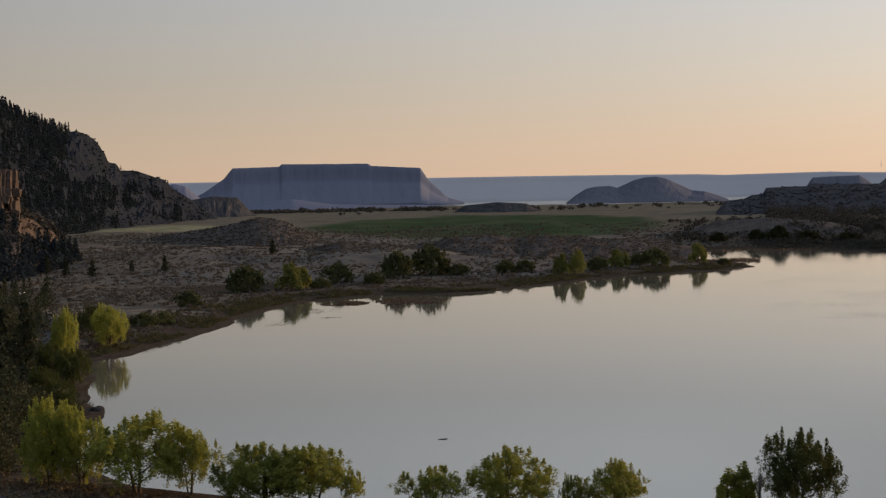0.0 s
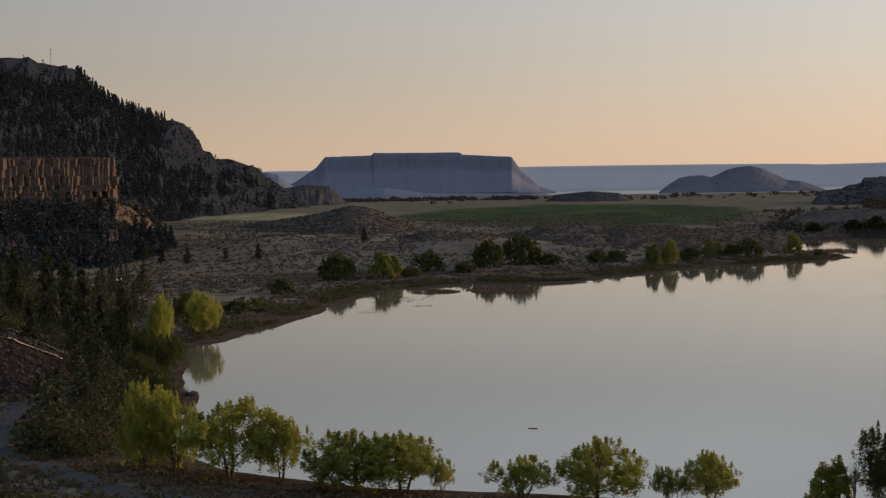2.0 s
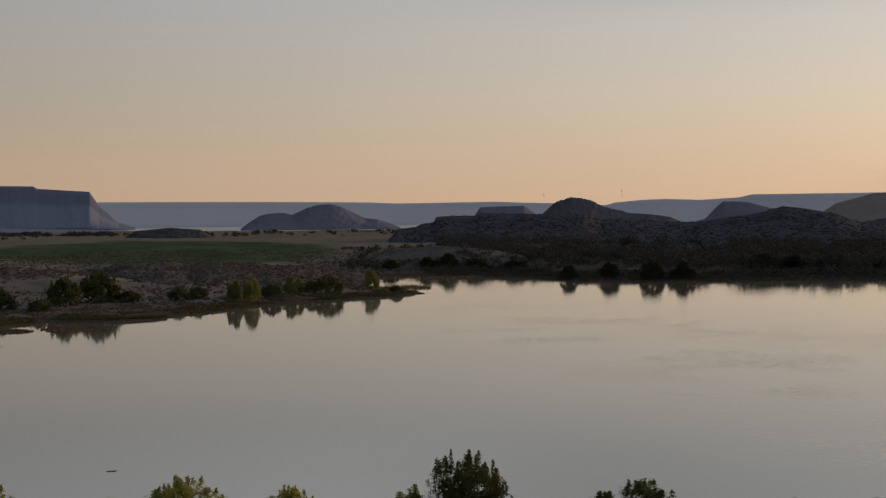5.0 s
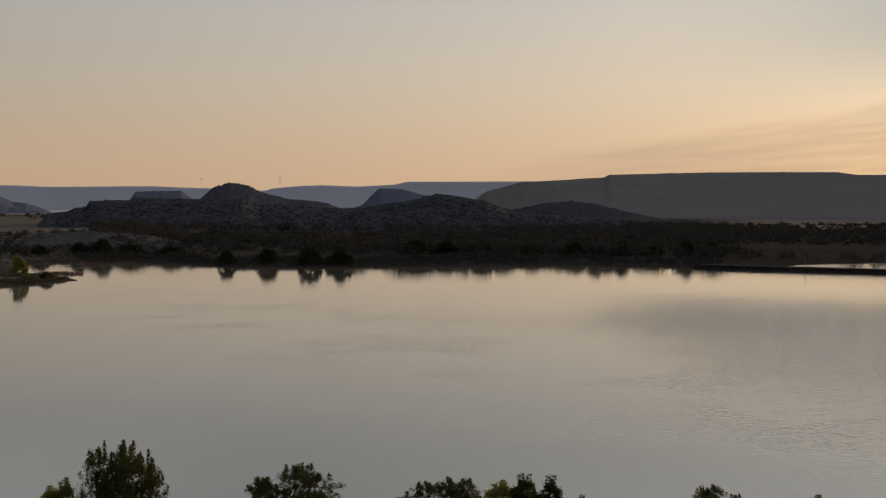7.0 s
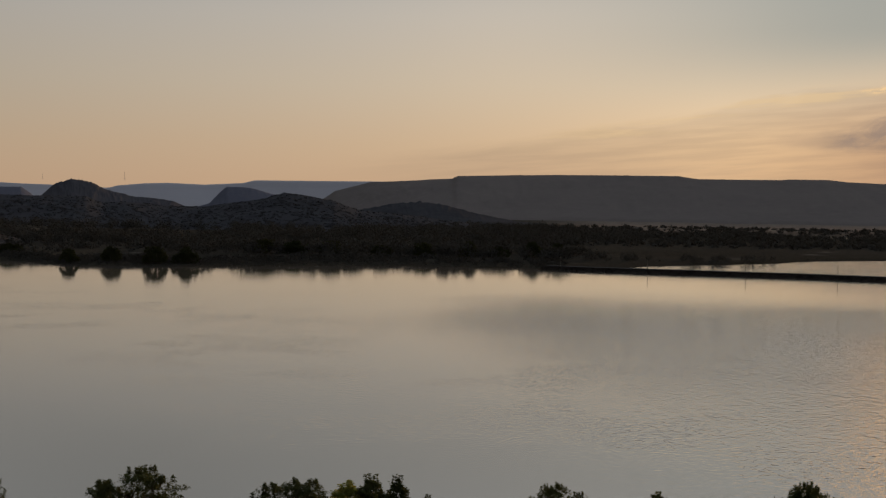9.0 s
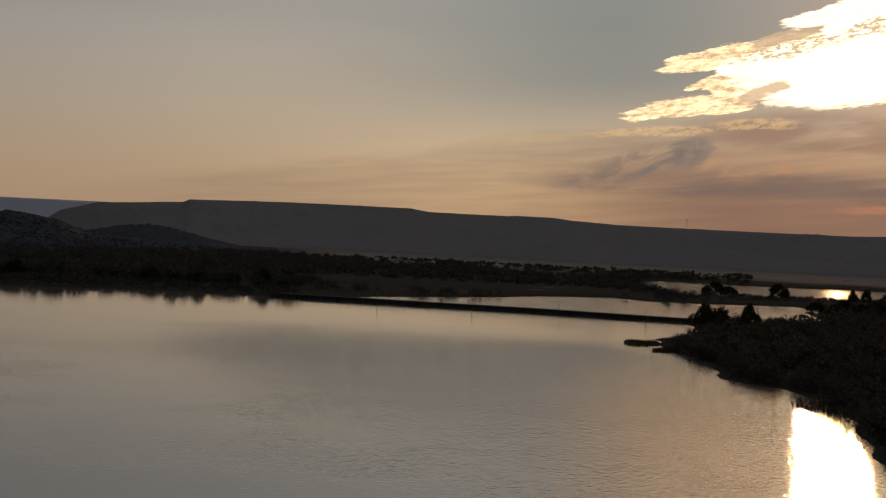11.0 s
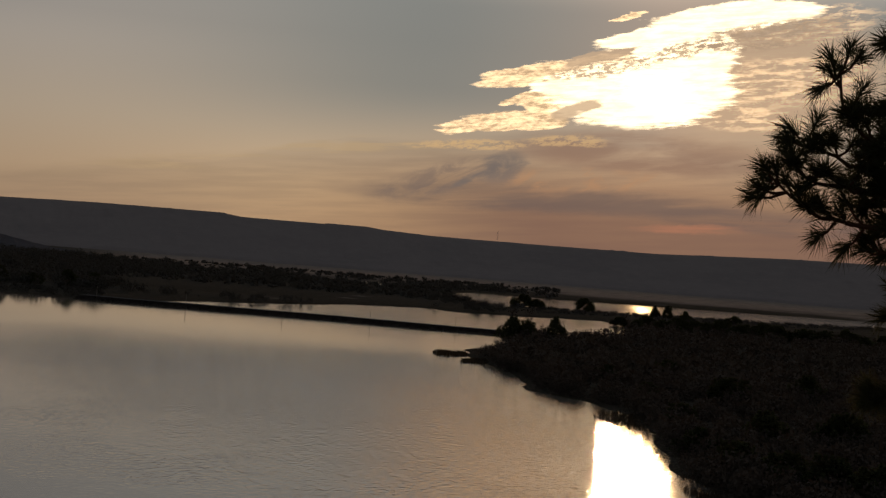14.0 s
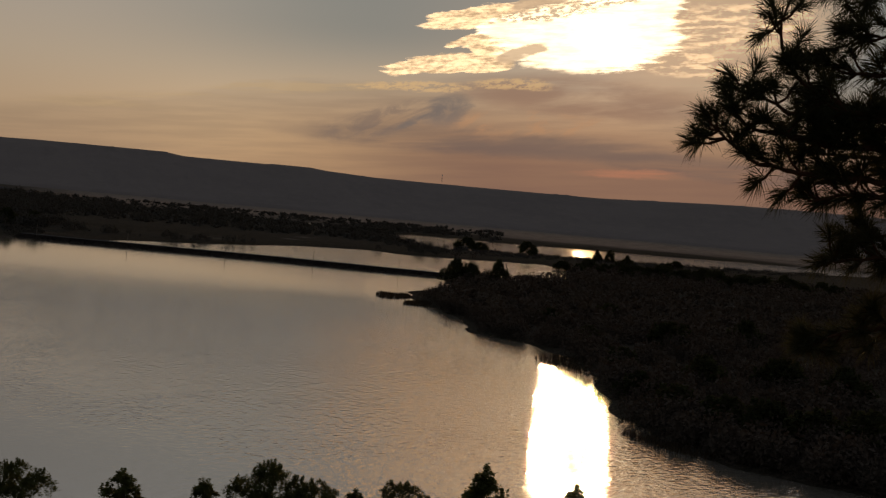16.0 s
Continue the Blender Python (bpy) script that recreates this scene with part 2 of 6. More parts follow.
sun = new("sun", bpy.data.lights.new("sun", "SUN"))
sun.data.energy, sun.data.angle, sun.data.color = 3.2, radians(0.6), (1.0, 0.62, 0.29)
_a, _e = radians(SUN_AZ), radians(SUN_EL)
_d = Vector((math.sin(_a) * math.cos(_e), math.cos(_a) * math.cos(_e), math.sin(_e)))
sun.matrix_world = look(_d * 300 + EYE, EYE)


# ---- materials ----
def material(name):
    mt = bpy.data.materials.new(name)
    mt.use_nodes = True
    return mt, Net(mt.node_tree)


def finish(net, shader):
    net.link(shader, net.n("ShaderNodeOutputMaterial").inputs[0])


def principled(net, color, rough=0.8, bump=None, spec=0.3, metal=0.0):
    p = net.n("ShaderNodeBsdfPrincipled")
    net.link(color if hasattr(color, "is_output") else (*color, 1), p.inputs["Base Color"])
    net.link(rough, p.inputs["Roughness"])
    p.inputs["Specular IOR Level"].default_value = spec
    p.inputs["Metallic"].default_value = metal
    if bump:
        b = net.n("ShaderNodeBump")
        net.link(bump[0], b.inputs["Height"])
        b.inputs["Strength"].default_value, b.inputs["Distance"].default_value = bump[1], bump[2]
        net.link(b.outputs[0], p.inputs["Normal"])
    return p


def position(net):
    return net.n("ShaderNodeNewGeometry").outputs["Position"]


def rock_material(name, dark, light, warm, scale, relief=0.8):
    mt, n = material(name)
    pos = position(n)
    sq = n.n("ShaderNodeVectorMath", operation="MULTIPLY")
    n.link(pos, sq.inputs[0])
    sq.inputs[1].default_value = (1, 1, 0.25)
    big, fine = n.noise(pos, scale, 6, 0.6), n.noise(sq.outputs[0], scale * 7, 5, 0.65)
    c = n.mix(n.step(big, 0.35, 0.65), dark, light)
    c = n.mix(n.m("MULTIPLY", n.step(fine, 0.45, 0.7), 0.6), c, warm)
    finish(n, principled(n, c, 0.95, (fine, relief, 1.2 / scale * 0.05), 0.0).outputs[0])
    return mt


def leaf_material(name, a, b, through, glow_part=0.4, gloss=0.2):
    """Leaves that let light through; each tree a little different, each leaf too."""
    mt, n = material(name)
    info = n.n("ShaderNodeObjectInfo").outputs["Random"]
    island = n.n("ShaderNodeNewGeometry").outputs["Random Per Island"]
    patch = n.noise(position(n), 0.5, 3)
    f = n.m("ADD", n.m("MULTIPLY", info, 0.35), n.m("ADD", n.m("MULTIPLY", island, 0.3), n.m("MULTIPLY", patch, 0.35)))
    c = n.mix(n.step(f, 0.25, 0.75, False), a, b)
    p = principled(n, c, 0.7, spec=gloss)
    tr = n.n("ShaderNodeBsdfTranslucent")
    n.link(n.mix(0.5, c, through), tr.inputs[0])
    ms = n.n("ShaderNodeMixShader")
    ms.inputs[0].default_value = glow_part
    n.link(p.outputs[0], ms.inputs[1]); n.link(tr.outputs[0], ms.inputs[2])
    finish(n, ms.outputs[0])
    return mt


def plain_material(name, a, b, scale, rough=0.9, bump=0.3, metal=0.0):
    mt, n = material(name)
    pos = position(n)
    big, fine = n.noise(pos, scale, 5), n.noise(pos, scale * 9, 4)
    c = n.mix(n.m("ADD", n.m("MULTIPLY", big, 0.65), n.m("MULTIPLY", fine, 0.35)), a, b)
    finish(n, principled(n, c, rough, (fine, bump, 0.3 / scale), 0.2 if rough < 0.7 else 0.0, metal).outputs[0])
    return mt


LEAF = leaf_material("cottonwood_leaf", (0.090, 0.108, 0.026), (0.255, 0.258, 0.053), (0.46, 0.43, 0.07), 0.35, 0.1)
# darker copy of the cottonwood leaf: backlit shade is in the colour
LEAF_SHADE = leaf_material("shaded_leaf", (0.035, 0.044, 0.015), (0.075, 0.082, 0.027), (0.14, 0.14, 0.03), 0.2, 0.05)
# yellower leaf copy with the low sun's light painted in
LEAF_SUNLIT = leaf_material("sunlit_leaf", (0.13, 0.15, 0.032), (0.33, 0.33, 0.07), (0.52, 0.50, 0.09), 0.42, 0.1)
LEAF_DARK = leaf_material("willow_leaf", (0.029, 0.034, 0.017), (0.058, 0.058, 0.027), (0.08, 0.075, 0.025), 0.10, 0.0)
# blue in these needles paints the haze over the mountain
NEEDLE = leaf_material("conifer_needle", (0.024, 0.030, 0.036), (0.036, 0.042, 0.047), (0.036, 0.046, 0.044), 0.10, 0.0)
SHRUB = leaf_material("shrub_leaf", (0.040, 0.041, 0.024), (0.070, 0.066, 0.036), (0.09, 0.08, 0.03), 0.12, 0.0)
BRUSH = leaf_material("brush_leaf", (0.056, 0.044, 0.036), (0.070, 0.056, 0.045), (0.07, 0.052, 0.036), 0.05, 0.0)
NEAR_NEEDLE = leaf_material("young_needle", (0.030, 0.034, 0.023), (0.054, 0.057, 0.037), (0.08, 0.08, 0.035), 0.15, 0.0)
RUSH = leaf_material("dark_rush", (0.028, 0.021, 0.015), (0.055, 0.040, 0.027), (0.06, 0.045, 0.02), 0.1, 0.0)
# grey ridge foliage, with haze blended into the leaf colour
RIDGE_LEAF = leaf_material("hazed_ridge_leaf", (0.050, 0.048, 0.051), (0.060, 0.057, 0.059), (0.058, 0.054, 0.05), 0.04, 0.0)
THICKET = leaf_material("thicket_leaf", (0.050, 0.046, 0.041), (0.062, 0.057, 0.049), (0.065, 0.058, 0.044), 0.05, 0.0)
OLIVE = leaf_material("olive_leaf", (0.11, 0.122, 0.04), (0.21, 0.21, 0.062), (0.34, 0.31, 0.07), 0.25, 0.05)
PINE_NEEDLE = leaf_material("pine_needle", (0.025, 0.030, 0.012), (0.05, 0.05, 0.02), (0.12, 0.09, 0.03), 0.2)
SAGE = leaf_material("sagebrush_leaf", (0.070, 0.060, 0.053), (0.100, 0.085, 0.072), (0.11, 0.09, 0.065), 0.2, 0.0)
STRAW = leaf_material("dry_straw", (0.07, 0.055, 0.038), (0.14, 0.108, 0.07), (0.15, 0.115, 0.06), 0.2, 0.0)
BANK_GRASS = leaf_material("bank_grass_leaf", (0.042, 0.042, 0.024), (0.080, 0.072, 0.038), (0.1, 0.09, 0.035), 0.2, 0.0)
REED = leaf_material("reed_leaf", (0.045, 0.031, 0.024), (0.085, 0.058, 0.042), (0.1, 0.07, 0.04), 0.15)
BARK = plain_material("bark", (0.045, 0.035, 0.026), (0.12, 0.095, 0.07), 3.0)
PINE_BARK = plain_material("pine_bark", (0.035, 0.02, 0.013), (0.10, 0.05, 0.03), 18.0)
BASALT = rock_material("basalt_hillside", (0.026, 0.027, 0.032), (0.048, 0.048, 0.052), (0.09, 0.078, 0.068), 0.02)
# mountain rock tinted blue in place of real haze
MOUNTAIN_ROCK = rock_material("blue_hazed_basalt", (0.015, 0.0175, 0.024), (0.022, 0.025, 0.033), (0.036, 0.036, 0.041), 0.02, 0.5)
CLIFF = rock_material("basalt_cliff", (0.058, 0.044, 0.039), (0.094, 0.071, 0.060), (0.140, 0.103, 0.083), 0.20)
SHORE_LEAF = leaf_material("shore_leaf", (0.066, 0.074, 0.036), (0.125, 0.128, 0.055), (0.2, 0.19, 0.06), 0.2, 0.03)
# hill and ridge basalts lightened to paint the haze in front of them
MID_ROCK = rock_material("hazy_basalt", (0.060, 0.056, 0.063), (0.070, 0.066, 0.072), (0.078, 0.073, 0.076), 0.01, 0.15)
RIDGE_ROCK = rock_material("hazed_ridge_basalt", (0.045, 0.043, 0.047), (0.055, 0.053, 0.057), (0.065, 0.062, 0.063), 0.015, 0.25)
MID_RIDGE = rock_material("hazed_crest_basalt", (0.046, 0.044, 0.048), (0.058, 0.055, 0.059), (0.070, 0.066, 0.066), 0.03, 0.3)
SCREE = rock_material("red_scree", (0.012, 0.0088, 0.0085), (0.025, 0.017, 0.015), (0.043, 0.030, 0.025), 0.25)
# the mesa's three rock colours carry the blue of the evening haze
HAZED_ROCK = rock_material("hazed_basalt", (0.119, 0.126, 0.171), (0.123, 0.130, 0.174), (0.128, 0.133, 0.174), 0.006, 0.04)
HAZED_CAP = rock_material("hazed_caprock", (0.111, 0.116, 0.155), (0.118, 0.122, 0.159), (0.123, 0.125, 0.158), 0.008, 0.04)
HAZED_TALUS = rock_material("hazed_talus", (0.124, 0.130, 0.173), (0.131, 0.137, 0.178), (0.139, 0.142, 0.178), 0.008, 0.05)
# paler, bluer basalt: the air's haze is part of this colour
BUTTE_ROCK = rock_material("hazed_butte_rock", (0.100, 0.100, 0.125), (0.110, 0.109, 0.132), (0.120, 0.116, 0.133), 0.008, 0.15)
SCRUBLAND = rock_material("sage_slope", (0.045, 0.039, 0.038), (0.074, 0.063, 0.058), (0.125, 0.102, 0.086), 0.03)
# horizon plateau: distance haze painted in as a very pale base colour
HAZED_PLATEAU = rock_material("hazed_plateau_rock", (0.375, 0.355, 0.375), (0.390, 0.370, 0.388), (0.395, 0.372, 0.384), 0.004, 0.06)
# west wall: paler than near basalt, with the haze taken into its colour
WEST_ROCK = rock_material("west_hazed_plateau_rock", (0.154, 0.130, 0.119), (0.169, 0.142, 0.129), (0.182, 0.152, 0.136), 0.006, 0.2)
# darker rock for the causeway's embankment
BANK_ROCK = rock_material("dark_bank_rock", (0.010, 0.008, 0.007), (0.026, 0.021, 0.018), (0.040, 0.032, 0.026), 0.5)
RIPRAP = rock_material("riprap", (0.02, 0.018, 0.017), (0.055, 0.048, 0.044), (0.08, 0.066, 0.058), 0.6)
PALE_DIRT = plain_material("pale_dirt", (0.20, 0.155, 0.11), (0.34, 0.27, 0.20), 1.5)
ASPHALT = plain_material("asphalt", (0.04, 0.04, 0.042), (0.07, 0.07, 0.07), 2.0)
WHITE = plain_material("white_paint", (0.72, 0.72, 0.70), (0.82, 0.82, 0.80), 2.0, 0.4, 0.05)
GREY_STEEL = plain_material("galvanised_steel", (0.25, 0.25, 0.26), (0.4, 0.4, 0.41), 4.0, 0.5, 0.1, 0.6)
WOOD_GREY = plain_material("weathered_wood", (0.10, 0.085, 0.07), (0.22, 0.19, 0.16), 4.0)
DARK_GLASS = plain_material("dark_glass", (0.01, 0.01, 0.012), (0.02, 0.02, 0.022), 1.0, 0.1, 0.0)

# ground: dry grass and sage, mud by the water, irrigated and stubble fields
GROUND, g = material("dry_steppe")
gp = position(g)
gs = g.n("ShaderNodeSeparateXYZ")
g.link(gp, gs.inputs[0])
big, mid, fine = g.noise(gp, 0.006, 5), g.noise(gp, 0.05, 6, 0.6), g.noise(gp, 0.7, 4, 0.7)
gc = g.mix(g.step(big, 0.35, 0.65), (0.098, 0.080, 0.064), (0.150, 0.122, 0.094))
gc = g.mix(g.m("MULTIPLY", g.step(mid, 0.46, 0.60), 0.75), gc, (0.056, 0.048, 0.041))
clump = g.noise(gp, 0.22, 5, 0.65)
gc = g.mix(g.m("MULTIPLY", g.step(clump, 0.50, 0.60), 0.6), gc, (0.050, 0.043, 0.038))
gc = g.mix(g.m("MULTIPLY", g.step(fine, 0.5, 0.7), 0.5), gc, (0.19, 0.155, 0.108))


def field(x0, y0, a, b, turn):
    c, s = math.cos(radians(turn)), math.sin(radians(turn))
    wob = g.m("MULTIPLY", g.m("SUBTRACT", g.noise(gp, 0.01, 3), 0.5), 0.5)
    dx, dy = g.m("SUBTRACT", gs.outputs[0], x0), g.m("SUBTRACT", gs.outputs[1], y0)
    p = g.m("MULTIPLY_ADD", dx, c / a, g.m("MULTIPLY", dy, s / a))
    q = g.m("MULTIPLY_ADD", dy, c / b, g.m("MULTIPLY", dx, -s / b))
    return g.step(g.m("ADD", wob, g.m("SUBTRACT", 1.0, g.m("MULTIPLY_ADD", p, p, g.m("MULTIPLY", q, q)))), 0.0, 0.35)


heath_edge = g.m("ADD", gs.outputs[1], g.m("MULTIPLY", g.m("SUBTRACT", big, 0.5), 700.0))
heath = g.m("MULTIPLY", g.m("MULTIPLY", g.step(heath_edge, 560.0, 700.0), g.step(heath_edge, 1260.0, 1060.0)), g.step(g.m("ADD", gs.outputs[0], g.m("MULTIPLY", gs.outputs[1], 0.16)), -70.0, 10.0))
gc = g.mix(g.m("MULTIPLY", heath, 0.85), gc, g.mix(g.step(mid, 0.40, 0.66), (0.082, 0.072, 0.067), (0.15, 0.127, 0.106)))
far_band = g.step(gs.outputs[1], 1000.0, 1500.0)
gc = g.mix(g.m("MULTIPLY", far_band, 0.55), gc, (0.125, 0.107, 0.078))
gc = g.mix(g.m("MULTIPLY", field(40, 1440, 185, 440, 0), 0.9), gc, g.mix(g.step(g.noise(g.vec(g.m("MULTIPLY", gs.outputs[0], 0.02), g.m("MULTIPLY", gs.outputs[1], 0.006)), 1.0, 3), 0.4, 0.6), (0.026, 0.045, 0.020), (0.045, 0.060, 0.030)))
gc = g.mix(field(-280, 1500, 110, 160, 12), gc, g.mix(g.step(mid, 0.45, 0.6), (0.22, 0.19, 0.12), (0.13, 0.14, 0.075)))
plain_r = g.n("ShaderNodeVectorMath", operation="LENGTH")
g.link(gp, plain_r.inputs[0])
# mist along the west plateau's foot, painted as paler ground
mist_strip = g.m("MULTIPLY", g.m("MULTIPLY", g.step(g.m("ADD", plain_r.outputs["Value"], g.m("MULTIPLY", big, 500.0)), 1850.0, 2150.0), g.step(g.m("SUBTRACT", gs.outputs[0], g.m("MULTIPLY", gs.outputs[1], 0.70)), 0.0, 260.0)), 0.9)
mud = g.step(g.m("ADD", gs.outputs[2], g.m("MULTIPLY", mid, 0.7)), 1.95, 1.2)
gc = g.mix(g.m("MULTIPLY", mud, 0.9), gc, g.mix(g.step(fine, 0.4, 0.6), (0.027, 0.020, 0.016), (0.056, 0.042, 0.031)))
scrub = g.m("MULTIPLY", g.step(gs.outputs[0], 110.0, 230.0), g.step(g.noise(gp, 0.02, 4), 0.22, 0.40))
scrub = g.m("MULTIPLY", scrub, g.m("MAXIMUM", g.step(gs.outputs[1], 1200.0, 980.0), g.step(g.m("SUBTRACT", gs.outputs[0], g.m("MULTIPLY", gs.outputs[1], 0.25)), 0.0, 140.0)))
gc = g.mix(g.m("MULTIPLY", scrub, 0.9), gc, g.mix(g.step(fine, 0.4, 0.65), (0.024, 0.021, 0.016), (0.050, 0.042, 0.032)))
gc = g.mix(mist_strip, gc, g.mix(g.step(mid, 0.4, 0.6), (0.155, 0.122, 0.10), (0.205, 0.165, 0.135)))
finish(g, principled(g, gc, 1.0, (fine, 0.35, 0.5), 0.0).outputs[0])

# lake water: almost still, with patches of fine ripple
WATER, wn = material("lake_water")
wp = position(wn)
wv = wn.n("ShaderNodeVectorMath", operation="MULTIPLY")
wn.link(wp, wv.inputs[0])
wv.inputs[1].default_value = (0.55, 1.0, 1.0)
ripple = wn.noise(wv.outputs[0], 0.9, 3, 0.5)
swell = wn.noise(wp, 0.05, 3)
patch = wn.step(wn.noise(wp, 0.012, 3), 0.42, 0.62)
wxy = wn.n("ShaderNodeSeparateXYZ")
wn.link(wp, wxy.inputs[0])
breeze = wn.step(wxy.outputs[0], 20.0, 260.0)
hgt = wn.m("MULTIPLY", ripple, wn.m("MULTIPLY_ADD", wn.m("MULTIPLY", patch, breeze), 0.9, wn.m("MULTIPLY_ADD", breeze, 1.9, 0.24)))
paw = wn.m("MULTIPLY", wn.step(wn.noise(wv.outputs[0], 1.1, 2, 0.4), 0.52, 0.70), wn.m("MULTIPLY", wn.step(wn.noise(wp, 0.022, 3), 0.46, 0.62), wn.step(wxy.outputs[0], 60.0, 150.0)))
hgt = wn.m("ADD", hgt, wn.m("MULTIPLY", paw, wn.m("MULTIPLY_ADD", wn.step(wxy.outputs[0], 260.0, 170.0), 0.8, 0.2)))
reach = wn.n("ShaderNodeVectorMath", operation="LENGTH")
wn.link(wp, reach.inputs[0])
ruffle = wn.m("MULTIPLY", wn.step(wn.m("SUBTRACT", wxy.outputs[0], wn.m("MULTIPLY", wxy.outputs[1], 0.55)), 20.0, 110.0), wn.step(reach.outputs["Value"], 640.0, 430.0))
hgt = wn.m("MULTIPLY", wn.m("MULTIPLY", hgt, wn.m("MULTIPLY_ADD", ruffle, 5.0, 1.0)), wn.m("MULTIPLY_ADD", wn.m("MULTIPLY", wn.step(reach.outputs["Value"], 380.0, 640.0), wn.step(wxy.outputs[0], 560.0, 440.0)), -0.82, 1.0))
pw = principled(wn, (0.102, 0.089, 0.070), wn.m("ADD", wn.m("MULTIPLY_ADD", ruffle, -0.015, 0.04), wn.m("MULTIPLY", wn.step(wxy.outputs[1], 2600.0, 3200.0), 0.45)), (hgt, 0.09, 0.30), 0.5)
pw.inputs["IOR"].default_value = 1.70
finish(wn, pw.outputs[0])


# ---- mesh helpers ----
def mesh_from(name, verts, faces, mat, smooth=False):
    me = bpy.data.meshes.new(name)
    verts, faces = np.asarray(verts, np.float32), np.asarray(faces, np.int32)
    k = faces.shape[1]
    me.vertices.add(len(verts))
    me.vertices.foreach_set("co", verts.ravel())
    me.loops.add(faces.size)
    me.loops.foreach_set("vertex_index", faces.ravel())
    me.polygons.add(len(faces))
    me.polygons.foreach_set("loop_start", np.arange(0, faces.size, k, dtype=np.int32))
    me.polygons.foreach_set("loop_total", np.full(len(faces), k, np.int32))
    if smooth:
        me.polygons.foreach_set("use_smooth", np.ones(len(faces), bool))
    me.update(calc_edges=True)
    me.materials.append(mat)
    return me


def part_mesh(name, me, parent, label=""):
    ob = new(name, me)
    ob.parent = parent
    return tagged(ob, label)


def part(name, bm, mat, parent=None, label=""):
    me = bpy.data.meshes.new(name)
    bm.to_mesh(me)
    bm.free()
    me.materials.append(mat)
    ob = new(name, me)
    ob.parent = parent
    return tagged(ob, label)


def box(bm, x, y, z, sx, sy, sz, bevel=0.0):
    made = bmesh.ops.create_cube(bm, size=1.0, matrix=Matrix.Translation((x, y, z)) @ Matrix.Diagonal((sx, sy, sz, 1)))
    if bevel:
        bmesh.ops.bevel(bm, geom=list({e for v in made["verts"] for e in v.link_edges}), offset=bevel, segments=2, affect="EDGES")


def tube(path, radii, sides=6):
    """Vertices and quads of a tapered tube along a path."""
    path = np.asarray(path, float)
    d = np.gradient(path, axis=0)
    d /= np.linalg.norm(d, axis=1)[:, None] + 1e-9
    ref = np.where(np.abs(d[:, 2:3]) > 0.9, [[1.0, 0, 0]], [[0, 0, 1.0]])
    a = np.cross(d, ref)
    a /= np.linalg.norm(a, axis=1)[:, None] + 1e-9
    b = np.cross(d, a)
    ang = np.linspace(0, 2 * np.pi, sides, endpoint=False)
    ring = path[:, None] + np.asarray(radii)[:, None, None] * (np.cos(ang)[None, :, None] * a[:, None] + np.sin(ang)[None, :, None] * b[:, None])
    i, j = np.meshgrid(np.arange(len(path) - 1), np.arange(sides), indexing="ij")
    k = (j + 1) % sides
    f = np.stack([i * sides + j, i * sides + k, (i + 1) * sides + k, (i + 1) * sides + j], -1).reshape(-1, 4)
    return ring.reshape(-1, 3), f


class Pile:
    """Gathers pieces of one mesh."""

    def __init__(self):
        self.v, self.f, self.k = [], [], 0

    def put(self, v, f):
        self.v.append(v)
        self.f.append(np.asarray(f) + self.k)
        self.k += len(v)

    def mesh(self, name, mat, smooth=False):
        return mesh_from(name, np.concatenate(self.v), np.concatenate(self.f), mat, smooth)


_tab = np.random.default_rng(5).random((256, 256))


def vnoise(x, y):
    xi, yi = np.floor(x).astype(int), np.floor(y).astype(int)
    fx, fy = x - xi, y - yi
    fx, fy = fx * fx * (3 - 2 * fx), fy * fy * (3 - 2 * fy)
    g00, g10 = _tab[xi & 255, yi & 255], _tab[(xi + 1) & 255, yi & 255]
    g01, g11 = _tab[xi & 255, (yi + 1) & 255], _tab[(xi + 1) & 255, (yi + 1) & 255]
    return (g00 * (1 - fx) + g10 * fx) * (1 - fy) + (g01 * (1 - fx) + g11 * fx) * fy


def fbm(x, y, octaves=4, gain=0.5):
    """Fractal noise about 0, in -1 to 1."""
    out, amp, tot = 0, 1.0, 0
    for k in range(octaves):
        out = out + amp * (vnoise(x * 2.03**k + 17.3 * k, y * 2.03**k + 9.1 * k) * 2 - 1)
        tot += amp
        amp *= gain
    return out / tot


def polar(deg, r):
    return r * np.sin(np.radians(deg)), r * np.cos(np.radians(deg))


def smooth01(x):
    x = np.clip(x, 0, 1)
    return x * x * (3 - 2 * x)


# ---- shores ----
LAKE = [(-62, 215), (-66, 258), (-77, 296), (-89, 345), (-76, 383), (-70, 430), (-67, 467), (-61, 500), (-48, 529), (-24, 553), (4, 548), (18, 556), (51, 599), (68, 624), (94, 644), (122, 656), (146, 682),
        (150, 712), (140, 745), (138, 800), (150, 868), (190, 862), (241, 832), (258, 765), (303, 738), (369, 722), (432, 704), (492, 630), (525, 570), (560, 528), (590, 432), (540, 385), (476, 362), (456, 347)]
LAKE += [(428, 317), (400, 285), (361, 248), (352, 222), (335, 196), (296, 165), (251, 135), (230, 113), (221, 96), (219, 82), (220, 60), (205, 40), (175, 45), (160, 68), (147, 93), (122, 124), (87, 150), (44, 168), (0, 176), (-24, 181), (-44, 193)]
LAGOON = [(496, 632), (530, 575), (565, 535), (604, 440), (650, 412), (691, 414), (722, 438), (790, 478), (850, 518), (872, 548), (810, 575), (772, 602), (779, 640), (720, 655), (640, 640), (570, 640)]
MARSH = [(930, 690), (1000, 655), (1060, 625), (1130, 580), (1210, 540), (1400, 500), (1620, 540), (1560, 610), (1400, 720), (1310, 790), (1250, 850), (1215, 930), (1080, 870), (1000, 770)]
